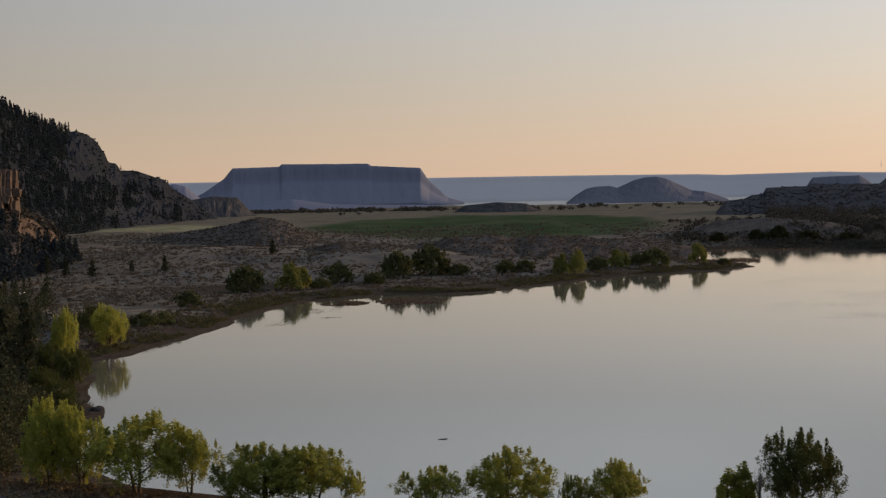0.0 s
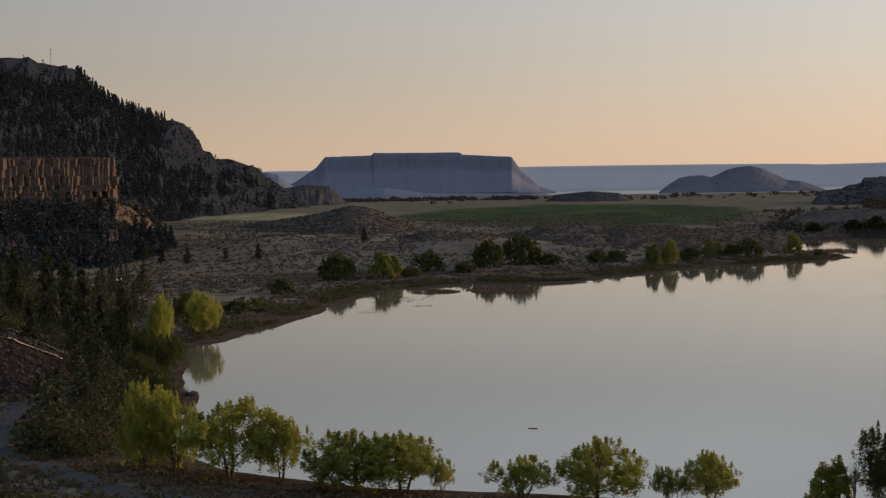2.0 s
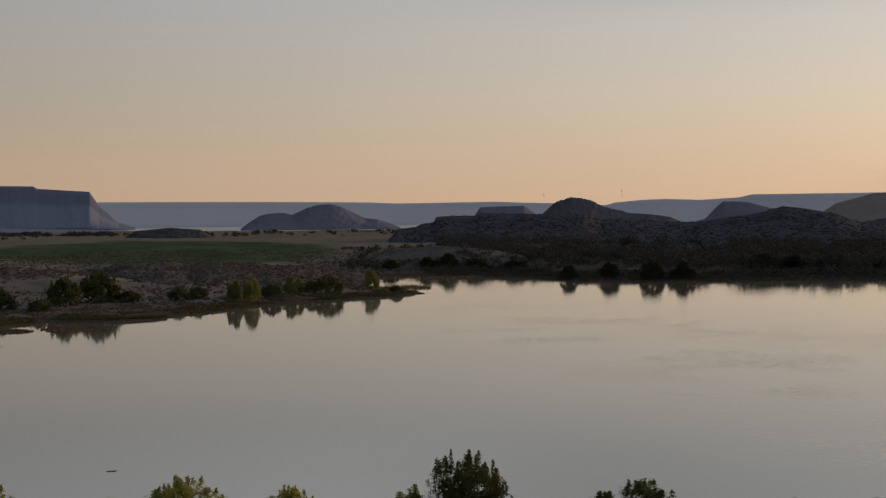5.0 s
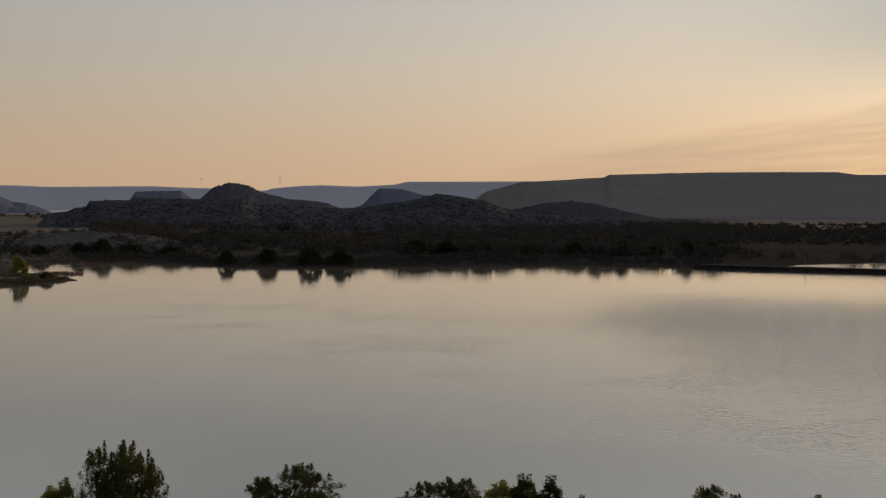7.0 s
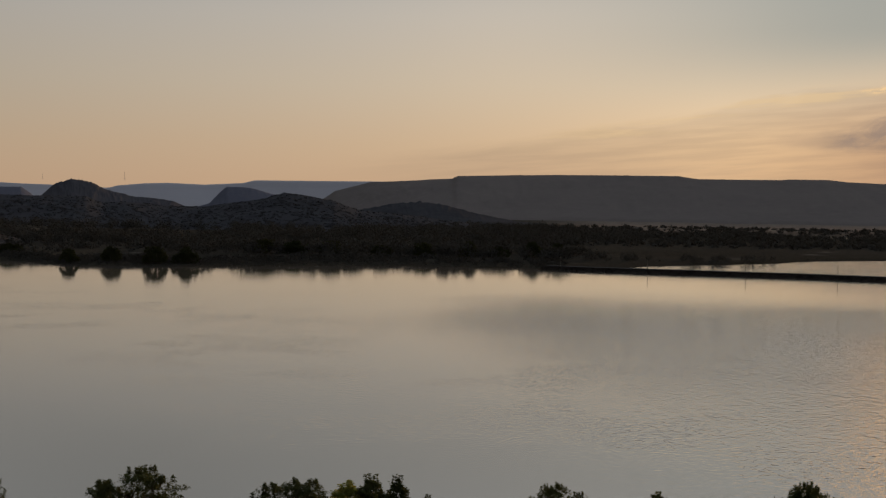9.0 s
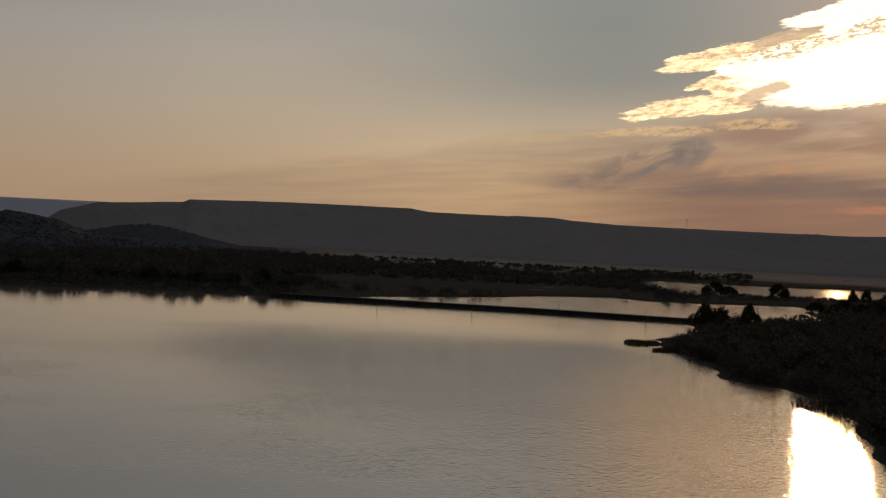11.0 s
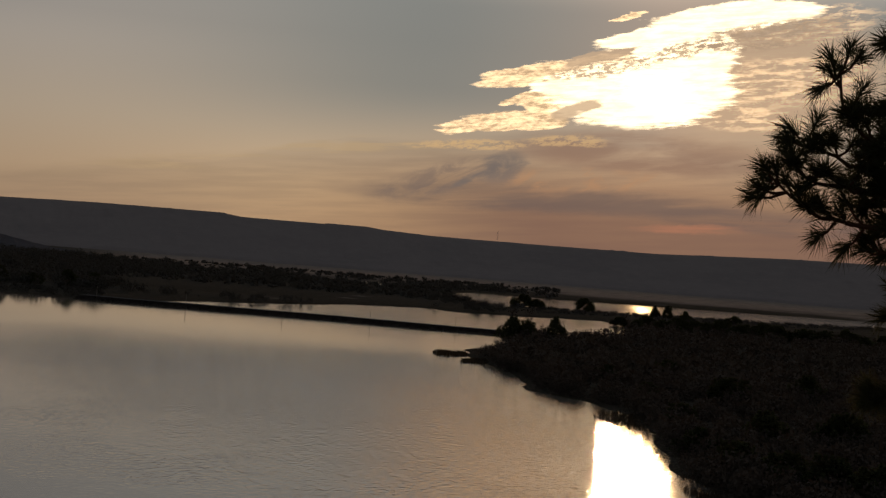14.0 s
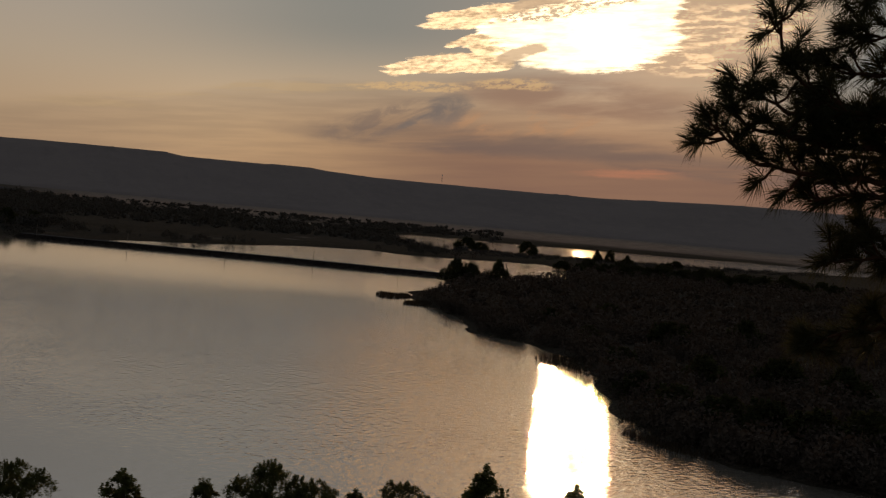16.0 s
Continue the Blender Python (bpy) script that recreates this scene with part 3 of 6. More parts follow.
POND = [(1140, 1010), (1190, 985), (1240, 1080), (1262, 1200), (1215, 1210), (1170, 1110)]
RESERVOIR = [(-420, 3560), (-50, 3700), (330, 3250), (620, 3250), (900, 3500), (1000, 4640), (-600, 4640)]


def signed(px, py, poly):
    """Distance to a polygon's rim, negative inside."""
    best = np.full(px.shape, 1e18)
    inside = np.zeros(px.shape, bool)
    for (ax, ay), (bx, by) in zip(poly, poly[1:] + poly[:1]):
        ex, ey = bx - ax, by - ay
        wx, wy = px - ax, py - ay
        t = np.clip((wx * ex + wy * ey) / (ex * ex + ey * ey), 0, 1)
        best = np.minimum(best, (wx - ex * t) ** 2 + (wy - ey * t) ** 2)
        cross = ((ay > py) != (by > py)) & (px < ex * (py - ay) / (by - ay + 1e-12) + ax)
        inside ^= cross
    return np.sqrt(best) * np.where(inside, -1, 1)


def ground_z(x, y):
    x, y = np.asarray(x, float), np.asarray(y, float)
    wob = fbm(x * 0.05, y * 0.05, 3) * 5
    r = np.hypot(x, y)
    sd = np.full(x.shape, 1e9)
    for poly in (LAKE, LAGOON, MARSH, POND, RESERVOIR):
        sd = np.minimum(sd, signed(x, y, poly))
    sd = sd + wob * np.clip(r / 500, 0.15, 1)
    land = np.clip(sd, 0, None)
    z = 0.25 + 1.1 * (1 - np.exp(-land / 14)) + np.minimum(land, 500) * (0.010 - 0.0088 * smooth01((np.degrees(np.arctan2(x, y)) - 14) / 14)) * (1 - 0.85 * smooth01((r - 2200) / 700))
    z = z + fbm(x * 0.012, y * 0.012, 5) * np.minimum(land * 0.03, 2.6) * (1 - 0.8 * smooth01((x - 620) / 120)) + fbm(x * 0.11, y * 0.11, 3) * np.minimum(land * 0.02, 0.35)
    # rises and hollows of the steppe
    roll = fbm(x * 0.0075 + 3.1, y * 0.0042 + 7.7, 4) * 12 * smooth01((land - 25) / 130) * smooth01((y - 480) / 250) * smooth01((1090 - r) / 200) * smooth01((300 - x) / 180) * smooth01((x + 260) / 160)
    z = z + np.maximum(roll, -0.5 * z)
    z = np.where(sd < 0, np.maximum(0.25 + sd * 0.12, -2.0), z)
    # scree bank beside the lake road
    z = z + 30 * np.exp(-(((x + 205) / 75) ** 2 + ((y - 300) / 110) ** 2)) * smooth01(land / 40)
    # the lookout's own hill
    fwd = np.cos(np.arctan2(x, y) - radians(25))
    slope = 38.35 - 0.30 * r + fbm(x * 0.08, y * 0.08, 4) * np.clip(r * 0.02, 0, 1.2)
    back = 38.35 + 0.10 * r * smooth01((r - 6) / 60)
    hill = np.where(fwd > -0.1, slope, slope + (np.minimum(back, 75) - slope) * smooth01((-0.1 - fwd) / 0.5))
    return np.maximum(z, hill)


# ---- ground sheet and water ----
view = np.arange(-27, 77, 0.17)
rest = np.arange(77, 333, 2.6)
deg = np.concatenate([view, rest])
rad = np.concatenate([[0.0], np.geomspace(0.05, 1.0, 5)[:-1], np.geomspace(1.0, 150, 50)[:-1], np.geomspace(150, 1400, 420)[:-1], np.geomspace(1400, 4960, 120)])
R, D = np.meshgrid(rad, np.radians(deg), indexing="ij")
GX, GY = R * np.sin(D) + 0.31, R * np.cos(D) - 0.27
GZ = ground_z(GX, GY)
nr, nd = R.shape
i, j = np.meshgrid(np.arange(nr - 1), np.arange(nd), indexing="ij")
k = (j + 1) % nd
faces = np.stack([i * nd + j, i * nd + k, (i + 1) * nd + k, (i + 1) * nd + j], -1).reshape(-1, 4)[:, ::-1]
verts = np.stack([GX, GY, GZ], -1).reshape(-1, 3)
ground = tagged(new("ground", mesh_from("ground", verts, faces, GROUND, True)), "dry sagebrush steppe with mud along the lake shore", "ground", kind="structure")

bm = bmesh.new()
bmesh.ops.create_circle(bm, cap_ends=True, segments=96, radius=4950)
water = tagged(part("water", bm, WATER), "still lake water mirroring the evening sky", "water", kind="structure")


# ---- hills and mesas ----
class Ridge:
    """A lofted hill: a spine of (degrees, distance, height) and a cross profile, rough all over."""

    def __init__(self, spine, half, profile, seed, rough=0.06, fine=0.01, nu=240, nv=51, bench=0.0, flute=0.0, crag=0.0, shift=0.10):
        self.crag, self.shift = crag, shift
        s = np.array([(*polar(a, r), z) for a, r, z in spine])
        self.t = np.concatenate([[0], np.cumsum(np.hypot(*np.diff(s[:, :2], axis=0).T))])
        self.s, self.seed, self.rough, self.fine, self.profile = s, seed, rough, fine, profile
        self.half = np.broadcast_to(np.asarray(half, float), (len(s),))
        self.nu, self.nv, self.bench, self.flute = nu, nv, bench, flute

    def surf(self, u, v):
        L = self.t[-1]
        q = u * L
        x, y, z = (np.interp(q, self.t, self.s[:, c]) for c in range(3))
        w = np.interp(q, self.t, self.half)
        n = fbm(q * 6 / L * 3 + self.seed, v * 2.2 + self.seed, 5)
        nf = fbm(q * 40 / L * 3 + self.seed, v * 9 + self.seed, 3)
        vv = np.abs(v)
        z = z * self.profile(np.clip(vv + self.shift * n * (vv > 0.05), 0, 1.2)) + z * self.rough * n * np.clip(vv * 4, 0.1, 1) + z * self.fine * nf
        if self.bench:
            z = z + self.bench * np.sin(z * 0.28 + 5 * n) * np.clip(vv * 6, 0, 1) + self.bench * 0.8 * fbm(q / 14 + self.seed, v * w / 14, 3) * np.clip(vv * 8, 0.15, 1)
        if self.crag:
            c1 = fbm(q / 55 + self.seed, v * w / 70 + 2.0, 5, 0.6)
            z = z + self.crag * (np.abs(c1) * 2.2 - 0.6 + 0.8 * np.round(c1 * 4) / 4) * np.clip(vv * 7, 0, 1) * np.clip((1 - vv) * 3, 0, 1)
        off = v * w + w * 0.05 * n + self.flute * (fbm(q / 9 + self.seed, z * 0.03, 3) + 0.5 * fbm(q / 30 + 3, z * 0 + 1.5, 2)) * np.exp(-(((vv - 0.33) / 0.12) ** 2))
        r = np.hypot(x, y)
        k = 1 - off / r
        return x * k, y * k, z - 4 * (vv > 0.97)

    def patch(self, name, mat, parent, v0, v1, lift, label):
        """A strip of the hill's surface as a part of its own, lying just over it."""
        u, v = np.meshgrid(np.linspace(0, 1, self.nu), np.linspace(v0, v1, 14), indexing="ij")
        x, y, z = self.surf(u, v)
        p = np.stack([x, y, z + lift * np.clip(np.minimum(v - v0, v1 - v) / (v1 - v0) * 14, -0.5, 1)], -1).reshape(-1, 3)
        i, j = np.meshgrid(np.arange(self.nu - 1), np.arange(13), indexing="ij")
        f = np.stack([i * 14 + j, (i + 1) * 14 + j, (i + 1) * 14 + j + 1, i * 14 + j + 1], -1).reshape(-1, 4)
        return part_mesh(name, mesh_from(name, p, f, mat, True), parent, label)

    def build(self, name, mat, label, category="hill", kind=""):
        u, v = np.meshgrid(np.linspace(0, 1, self.nu), np.linspace(-1, 1, self.nv + 1 - self.nv % 2), indexing="ij")
        p = np.stack(self.surf(u, v), -1).reshape(-1, 3)
        m = v.shape[1]
        i, j = np.meshgrid(np.arange(self.nu - 1), np.arange(m - 1), indexing="ij")
        f = np.stack([i * m + j, (i + 1) * m + j, (i + 1) * m + j + 1, i * m + j + 1], -1).reshape(-1, 4)
        return tagged(new(name, mesh_from(name, p, f, mat, True)), label, category, kind=kind)


def hill_profile(v):
    return np.clip(1 - v**1.25, 0, 1) ** 1.15


def mesa_profile(v):
    return np.interp(v, [0, 0.42, 0.50, 0.62, 1.0, 1.2], [1, 0.98, 0.62, 0.48, 0, 0])


def wall_profile(v):
    return np.interp(v, [0, 0.25, 0.33, 1.0, 1.2], [1, 0.97, 0.80, 0, 0])


mountain = Ridge([(-32, 1080, 143), (-25, 1150, 146), (-21.8, 1220, 149.7), (-19.9, 1297, 153.6), (-19.75, 1303, 156), (-19.4, 1320, 152.7), (-18.66, 1380, 154.7), (-18.29, 1400, 156.6), (-18.25, 1402, 154), (-18.02, 1420, 155), (-17.97, 1423, 151.5), (-17.62, 1450, 143), (-16.34, 1560, 125), (-14.82, 1680, 116), (-14.36, 1715, 119.4), (-13.92, 1750, 116.7),
                  (-13.6, 1775, 108.8), (-13.27, 1800, 94), (-13.17, 1805, 84.4), (-12.84, 1835, 82), (-12.69, 1845, 74), (-12.17, 1880, 74.8), (-11.51, 1925, 68.2), (-11.06, 1950, 60.8), (-10.62, 1985, 49), (-10.09, 2020, 37), (-9.0, 2080, 8)],
                 [430, 430, 420, 405, 400, 400, 390, 380, 380, 380, 375, 370, 350, 320, 310, 295, 285, 270, 265, 240, 235, 215, 200, 185, 165, 150, 120], hill_profile, 3.1, 0.05, 0.004, 620, 171, 1.6, 0.0, 5.0)
mountain.build("mountain", MOUNTAIN_ROCK, "dark basalt mountain with scattered conifers above the lake")
terrace = Ridge([(-33, 720, 56), (-22, 750, 56), (-16.75, 800, 56.2), (-16.6, 801, 55.5), (-16.52, 802, 33), (-15.5, 825, 25), (-14.9, 840, 14), (-14.3, 850, 3)], [110, 110, 110, 108, 95, 80, 70, 50], lambda v: np.interp(v, [0, 0.30, 0.36, 0.5, 1, 1.2], [1, 0.98, 0.62, 0.46, 0.05, 0]), 8.4, 0.02, 0.008, 620, 121, 0.5, 2.0, shift=0.03)
terrace_ob = terrace.build("cliff_terrace", CLIFF, "brown columnar basalt cliff under a flat terrace", "cliff")
knob = Ridge([(-10.6, 2250, 4), (-10.0, 2260, 34), (-9.2, 2280, 39), (-8.2, 2300, 36), (-7.7, 2310, 14), (-7.3, 2320, 3)], 110, hill_profile, 2.2, 0.08, 0.006, 200, 61, 0.4, 0.0, 1.0, shift=0.03)
knob.build("rock_knob", BASALT, "low dark rocky knob at the mountain's foot")
mound = Ridge([(-12.5, 1180, 3), (-11, 1170, 9), (-9.8, 1165, 12), (-8.8, 1150, 15), (-8.0, 1145, 19), (-7.4, 1140, 21.5), (-6.8, 1135, 20.5), (-6.3, 1130, 17.5), (-5.8, 1120, 13), (-5.2, 1110, 8), (-4.6, 1100, 4), (-4.0, 1090, 1)], 260, hill_profile, 5.7, 0.12, 0.035, 260, 70, 0.3, 0.0, 0.8)
mound.build("sage_mound", SCRUBLAND, "low rocky mound covered with sagebrush")
swell = Ridge([(-6.2, 880, 2), (-5, 875, 7), (-4, 870, 9.5), (-2.8, 870, 7), (-1.5, 870, 6), (-0.4, 870, 8), (0.3, 870, 11), (2.0, 870, 12), (3.0, 870, 10), (4.2, 870, 11), (6.5, 880, 8), (8, 880, 6), (10, 890, 2)], 170, hill_profile, 1.9, 0.2, 0.06, 240, 70, 0.6, 0.0, 1.6)
swell.build("shore_rise", SCRUBLAND, "dark sage-covered rise behind the shore trees")
rise = Ridge([(9.5, 1120, 3), (11, 1110, 12), (13, 1100, 14), (15, 1090, 11), (17, 1090, 4)], 90, hill_profile, 6.3, 0.15, 0.05, 120, 40)
rise.build("low_rise", SCRUBLAND, "low dark rise beside the bay")
islet = Ridge([(0.2, 2080, 2), (0.9, 2090, 17), (2.2, 2100, 21), (3.4, 2110, 18), (4.2, 2120, 2)], 60, hill_profile, 4.4, 0.12, 0.03, 100, 30)
islet.build("rocky_hillock", BASALT, "flat dark rocky hillock on the plain")
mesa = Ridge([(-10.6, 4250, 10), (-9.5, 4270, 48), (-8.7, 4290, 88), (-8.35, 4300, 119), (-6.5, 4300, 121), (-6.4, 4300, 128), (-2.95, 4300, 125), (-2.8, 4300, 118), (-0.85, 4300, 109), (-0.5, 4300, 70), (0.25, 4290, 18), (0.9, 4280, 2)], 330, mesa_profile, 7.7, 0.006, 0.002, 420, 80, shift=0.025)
mesa_ob = mesa.build("mesa", HAZED_ROCK, "broad flat-topped basalt mesa with blue haze in its colour", "mesa")
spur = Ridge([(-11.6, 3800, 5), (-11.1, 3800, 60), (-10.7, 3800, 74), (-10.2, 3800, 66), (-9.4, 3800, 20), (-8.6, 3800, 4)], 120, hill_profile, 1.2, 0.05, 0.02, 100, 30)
spur.build("distant_knoll", HAZED_ROCK, "hazy blue knoll before the mesa")
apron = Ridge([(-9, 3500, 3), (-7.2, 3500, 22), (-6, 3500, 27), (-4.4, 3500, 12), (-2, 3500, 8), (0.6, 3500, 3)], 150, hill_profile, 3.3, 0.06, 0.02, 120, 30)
apron.build("mesa_apron", HAZED_ROCK, "low hazy foothills below the mesa")
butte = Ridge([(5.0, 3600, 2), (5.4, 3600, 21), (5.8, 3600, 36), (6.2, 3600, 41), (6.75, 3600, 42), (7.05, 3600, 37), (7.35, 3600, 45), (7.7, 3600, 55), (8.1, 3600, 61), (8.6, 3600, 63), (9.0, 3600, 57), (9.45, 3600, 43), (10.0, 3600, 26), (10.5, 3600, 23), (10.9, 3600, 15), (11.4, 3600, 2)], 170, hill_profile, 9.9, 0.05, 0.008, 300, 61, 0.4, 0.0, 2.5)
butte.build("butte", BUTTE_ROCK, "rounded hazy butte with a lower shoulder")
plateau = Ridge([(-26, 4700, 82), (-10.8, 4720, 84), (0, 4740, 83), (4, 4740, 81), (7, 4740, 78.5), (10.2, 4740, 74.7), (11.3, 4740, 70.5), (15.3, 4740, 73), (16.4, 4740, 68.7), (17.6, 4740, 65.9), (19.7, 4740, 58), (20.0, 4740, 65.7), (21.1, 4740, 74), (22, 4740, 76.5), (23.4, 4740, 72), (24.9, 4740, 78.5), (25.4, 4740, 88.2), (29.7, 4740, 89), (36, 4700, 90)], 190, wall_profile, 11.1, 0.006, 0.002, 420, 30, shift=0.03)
plateau.build("backdrop_plateau", HAZED_PLATEAU, "long level plateau wall on the horizon", "plateau", "structure")
WEST_CREST = [(27.5, 3050, -0.55), (28.6, 3020, 0.2), (30.0, 3000, 0.56), (31.9, 2950, 0.66), (32.4, 2940, 0.70), (33.3, 2900, 0.74), (33.5, 2890, 0.85), (37.5, 2850, 0.94), (42.3, 2800, 0.93), (43.1, 2790, 0.82), (46.3, 2770, 0.80), (46.6, 2770, 0.83), (48.1, 2760, 0.82), (48.8, 2750, 0.74), (50.7, 2750, 0.65), (54.4, 2750, 0.63), (59.7, 2750, 0.62), (64.9, 2750, 0.80), (68, 2750, 0.83), (76, 2750, 0.70), (84, 2750, 0.55)]
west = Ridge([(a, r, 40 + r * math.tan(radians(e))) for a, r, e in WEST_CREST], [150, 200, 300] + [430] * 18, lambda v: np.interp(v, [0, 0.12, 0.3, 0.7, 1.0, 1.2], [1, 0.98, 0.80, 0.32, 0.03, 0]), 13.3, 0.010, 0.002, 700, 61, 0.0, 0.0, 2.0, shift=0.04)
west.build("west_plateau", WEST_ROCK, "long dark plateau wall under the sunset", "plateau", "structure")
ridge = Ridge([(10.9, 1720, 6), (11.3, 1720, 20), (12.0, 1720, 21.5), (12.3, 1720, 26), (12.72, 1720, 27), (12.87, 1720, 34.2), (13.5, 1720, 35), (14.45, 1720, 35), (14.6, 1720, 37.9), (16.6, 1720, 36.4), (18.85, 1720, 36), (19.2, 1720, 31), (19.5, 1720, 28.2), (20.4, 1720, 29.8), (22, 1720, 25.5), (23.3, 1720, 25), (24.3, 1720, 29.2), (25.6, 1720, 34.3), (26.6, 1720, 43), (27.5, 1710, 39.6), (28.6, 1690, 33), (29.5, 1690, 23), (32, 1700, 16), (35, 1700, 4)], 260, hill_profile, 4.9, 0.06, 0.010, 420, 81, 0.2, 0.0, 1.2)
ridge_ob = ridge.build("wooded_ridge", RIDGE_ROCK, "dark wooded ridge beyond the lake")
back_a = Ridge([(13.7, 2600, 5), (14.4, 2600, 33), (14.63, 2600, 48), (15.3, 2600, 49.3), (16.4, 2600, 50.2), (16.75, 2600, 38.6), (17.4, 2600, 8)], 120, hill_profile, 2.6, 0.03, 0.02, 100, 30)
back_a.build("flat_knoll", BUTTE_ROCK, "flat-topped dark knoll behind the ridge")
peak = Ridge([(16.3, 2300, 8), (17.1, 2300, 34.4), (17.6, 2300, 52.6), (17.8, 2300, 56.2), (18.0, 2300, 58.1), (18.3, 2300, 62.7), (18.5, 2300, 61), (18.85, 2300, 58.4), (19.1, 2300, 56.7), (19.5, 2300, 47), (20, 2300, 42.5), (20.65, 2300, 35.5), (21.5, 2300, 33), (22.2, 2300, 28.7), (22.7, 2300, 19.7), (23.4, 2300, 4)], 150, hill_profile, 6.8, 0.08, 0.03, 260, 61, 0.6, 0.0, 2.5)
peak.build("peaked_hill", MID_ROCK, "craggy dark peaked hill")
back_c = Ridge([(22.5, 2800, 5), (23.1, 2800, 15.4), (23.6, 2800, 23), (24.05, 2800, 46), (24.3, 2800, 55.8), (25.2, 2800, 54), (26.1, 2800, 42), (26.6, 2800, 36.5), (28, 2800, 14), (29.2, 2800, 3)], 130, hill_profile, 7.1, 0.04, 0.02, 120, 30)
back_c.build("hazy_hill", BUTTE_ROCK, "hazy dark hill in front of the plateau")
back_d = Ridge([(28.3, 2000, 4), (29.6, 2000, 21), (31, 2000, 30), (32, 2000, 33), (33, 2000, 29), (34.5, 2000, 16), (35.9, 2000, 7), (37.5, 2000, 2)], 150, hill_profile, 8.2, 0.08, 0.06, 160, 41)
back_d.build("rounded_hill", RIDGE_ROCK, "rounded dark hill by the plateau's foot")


ridge.patch("rocky_crest", MID_RIDGE, ridge_ob, -0.02, 0.16, 0.35, "bare rocky crest")
terrace.patch("grassy_ledge", SCRUBLAND, terrace_ob, 0.0, 0.285, 0.25, "pale dry grass on the ledge")
mesa.patch("caprock", HAZED_CAP, mesa_ob, -0.05, 0.43, 0.9, "darker level caprock")
mesa.patch("talus", HAZED_TALUS, mesa_ob, 0.56, 0.96, 0.9, "paler talus slope")

# columnar basalt: broken upright blocks in layers along the terrace's face
def block_mesh(seed):
    """A cracked rock block with crooked corners, one metre each way."""
    r = np.random.default_rng(seed)
    bm = bmesh.new()
    bmesh.ops.create_cube(bm, size=1.0, matrix=Matrix.Translation((0, 0, 0.5)))
    bmesh.ops.bevel(bm, geom=bm.edges[:], offset=0.07, segments=1, affect="EDGES")
    for v in bm.verts:
        v.co += Vector(r.normal(0, 0.05, 3))
    me = bpy.data.meshes.new("block")
    bm.to_mesh(me)
    bm.free()
    me.materials.append(CLIFF)
    return me


crng = np.random.default_rng(404)
BLOCKS = [block_mesh(k) for k in range(6)]
z0 = 25.0
while z0 < 55.0:
    tall = crng.uniform(2.6, 4.6)
    bearing = -24.0 + crng.random() * 0.2
    while bearing < -16.62 - 0.006 * (56 - z0):
        w = crng.uniform(1.1, 2.4) * (2.4 if crng.random() < 0.25 else 1.0)
        set_back = 0.30 * (z0 - 55) + 1.4 * math.sin(bearing * 5.3 + 0.05 * z0) + 0.5 * math.sin(bearing * 13) + crng.normal(0, 0.22)
        r = 716.5 + (bearing + 22) * 9.2 + set_back
        h = min(tall * crng.uniform(0.9, 1.25), (56.1 - z0) / 1.12)
        if z0 > 40 or crng.random() < 0.8:
            blk = new("block", BLOCKS[crng.integers(6)])
            blk.parent = terrace_ob
            x, y = polar(bearing, r)
            blk.matrix_basis = Matrix.Translation((x, y, z0 - 0.2)) @ Euler((crng.normal(0, 0.05), crng.normal(0, 0.04), radians(-bearing - 10) + crng.normal(0, 0.07))).to_matrix().to_4x4() @ Matrix.Diagonal((w * 1.25, 5.0, h * 1.12, 1))
        bearing += math.degrees(w / r)
    z0 += tall

# ---- trees ----
def leaf_quads(rng, centres, spread, per, size, flat=0.0):
    """Leaves scattered round cluster centres, each a bent diamond of two triangles' worth."""
    n = len(centres) * per
    c = np.repeat(centres, per, 0)
    s = np.repeat(np.broadcast_to(spread, (len(centres),)), per)
    off = rng.normal(0, 1, (n, 3))
    off *= (rng.random(n) ** 0.4 * s / (np.linalg.norm(off, axis=1) + 1e-9))[:, None]
    c = c + off * [1, 1, 1 - flat]
    a = rng.normal(0, 1, (n, 3))
    a /= np.linalg.norm(a, axis=1)[:, None]
    b = np.cross(a, rng.normal(0, 1, (n, 3)))
    b /= np.linalg.norm(b, axis=1)[:, None]
    z = size * (0.6 + 0.8 * rng.random(n))[:, None]
    v = np.stack([c - a * z * 0.6, c + b * z * 0.36, c + a * z * 0.6, c - b * z * 0.36], 1).reshape(-1, 3)
    return v, np.arange(4 * n).reshape(-1, 4)


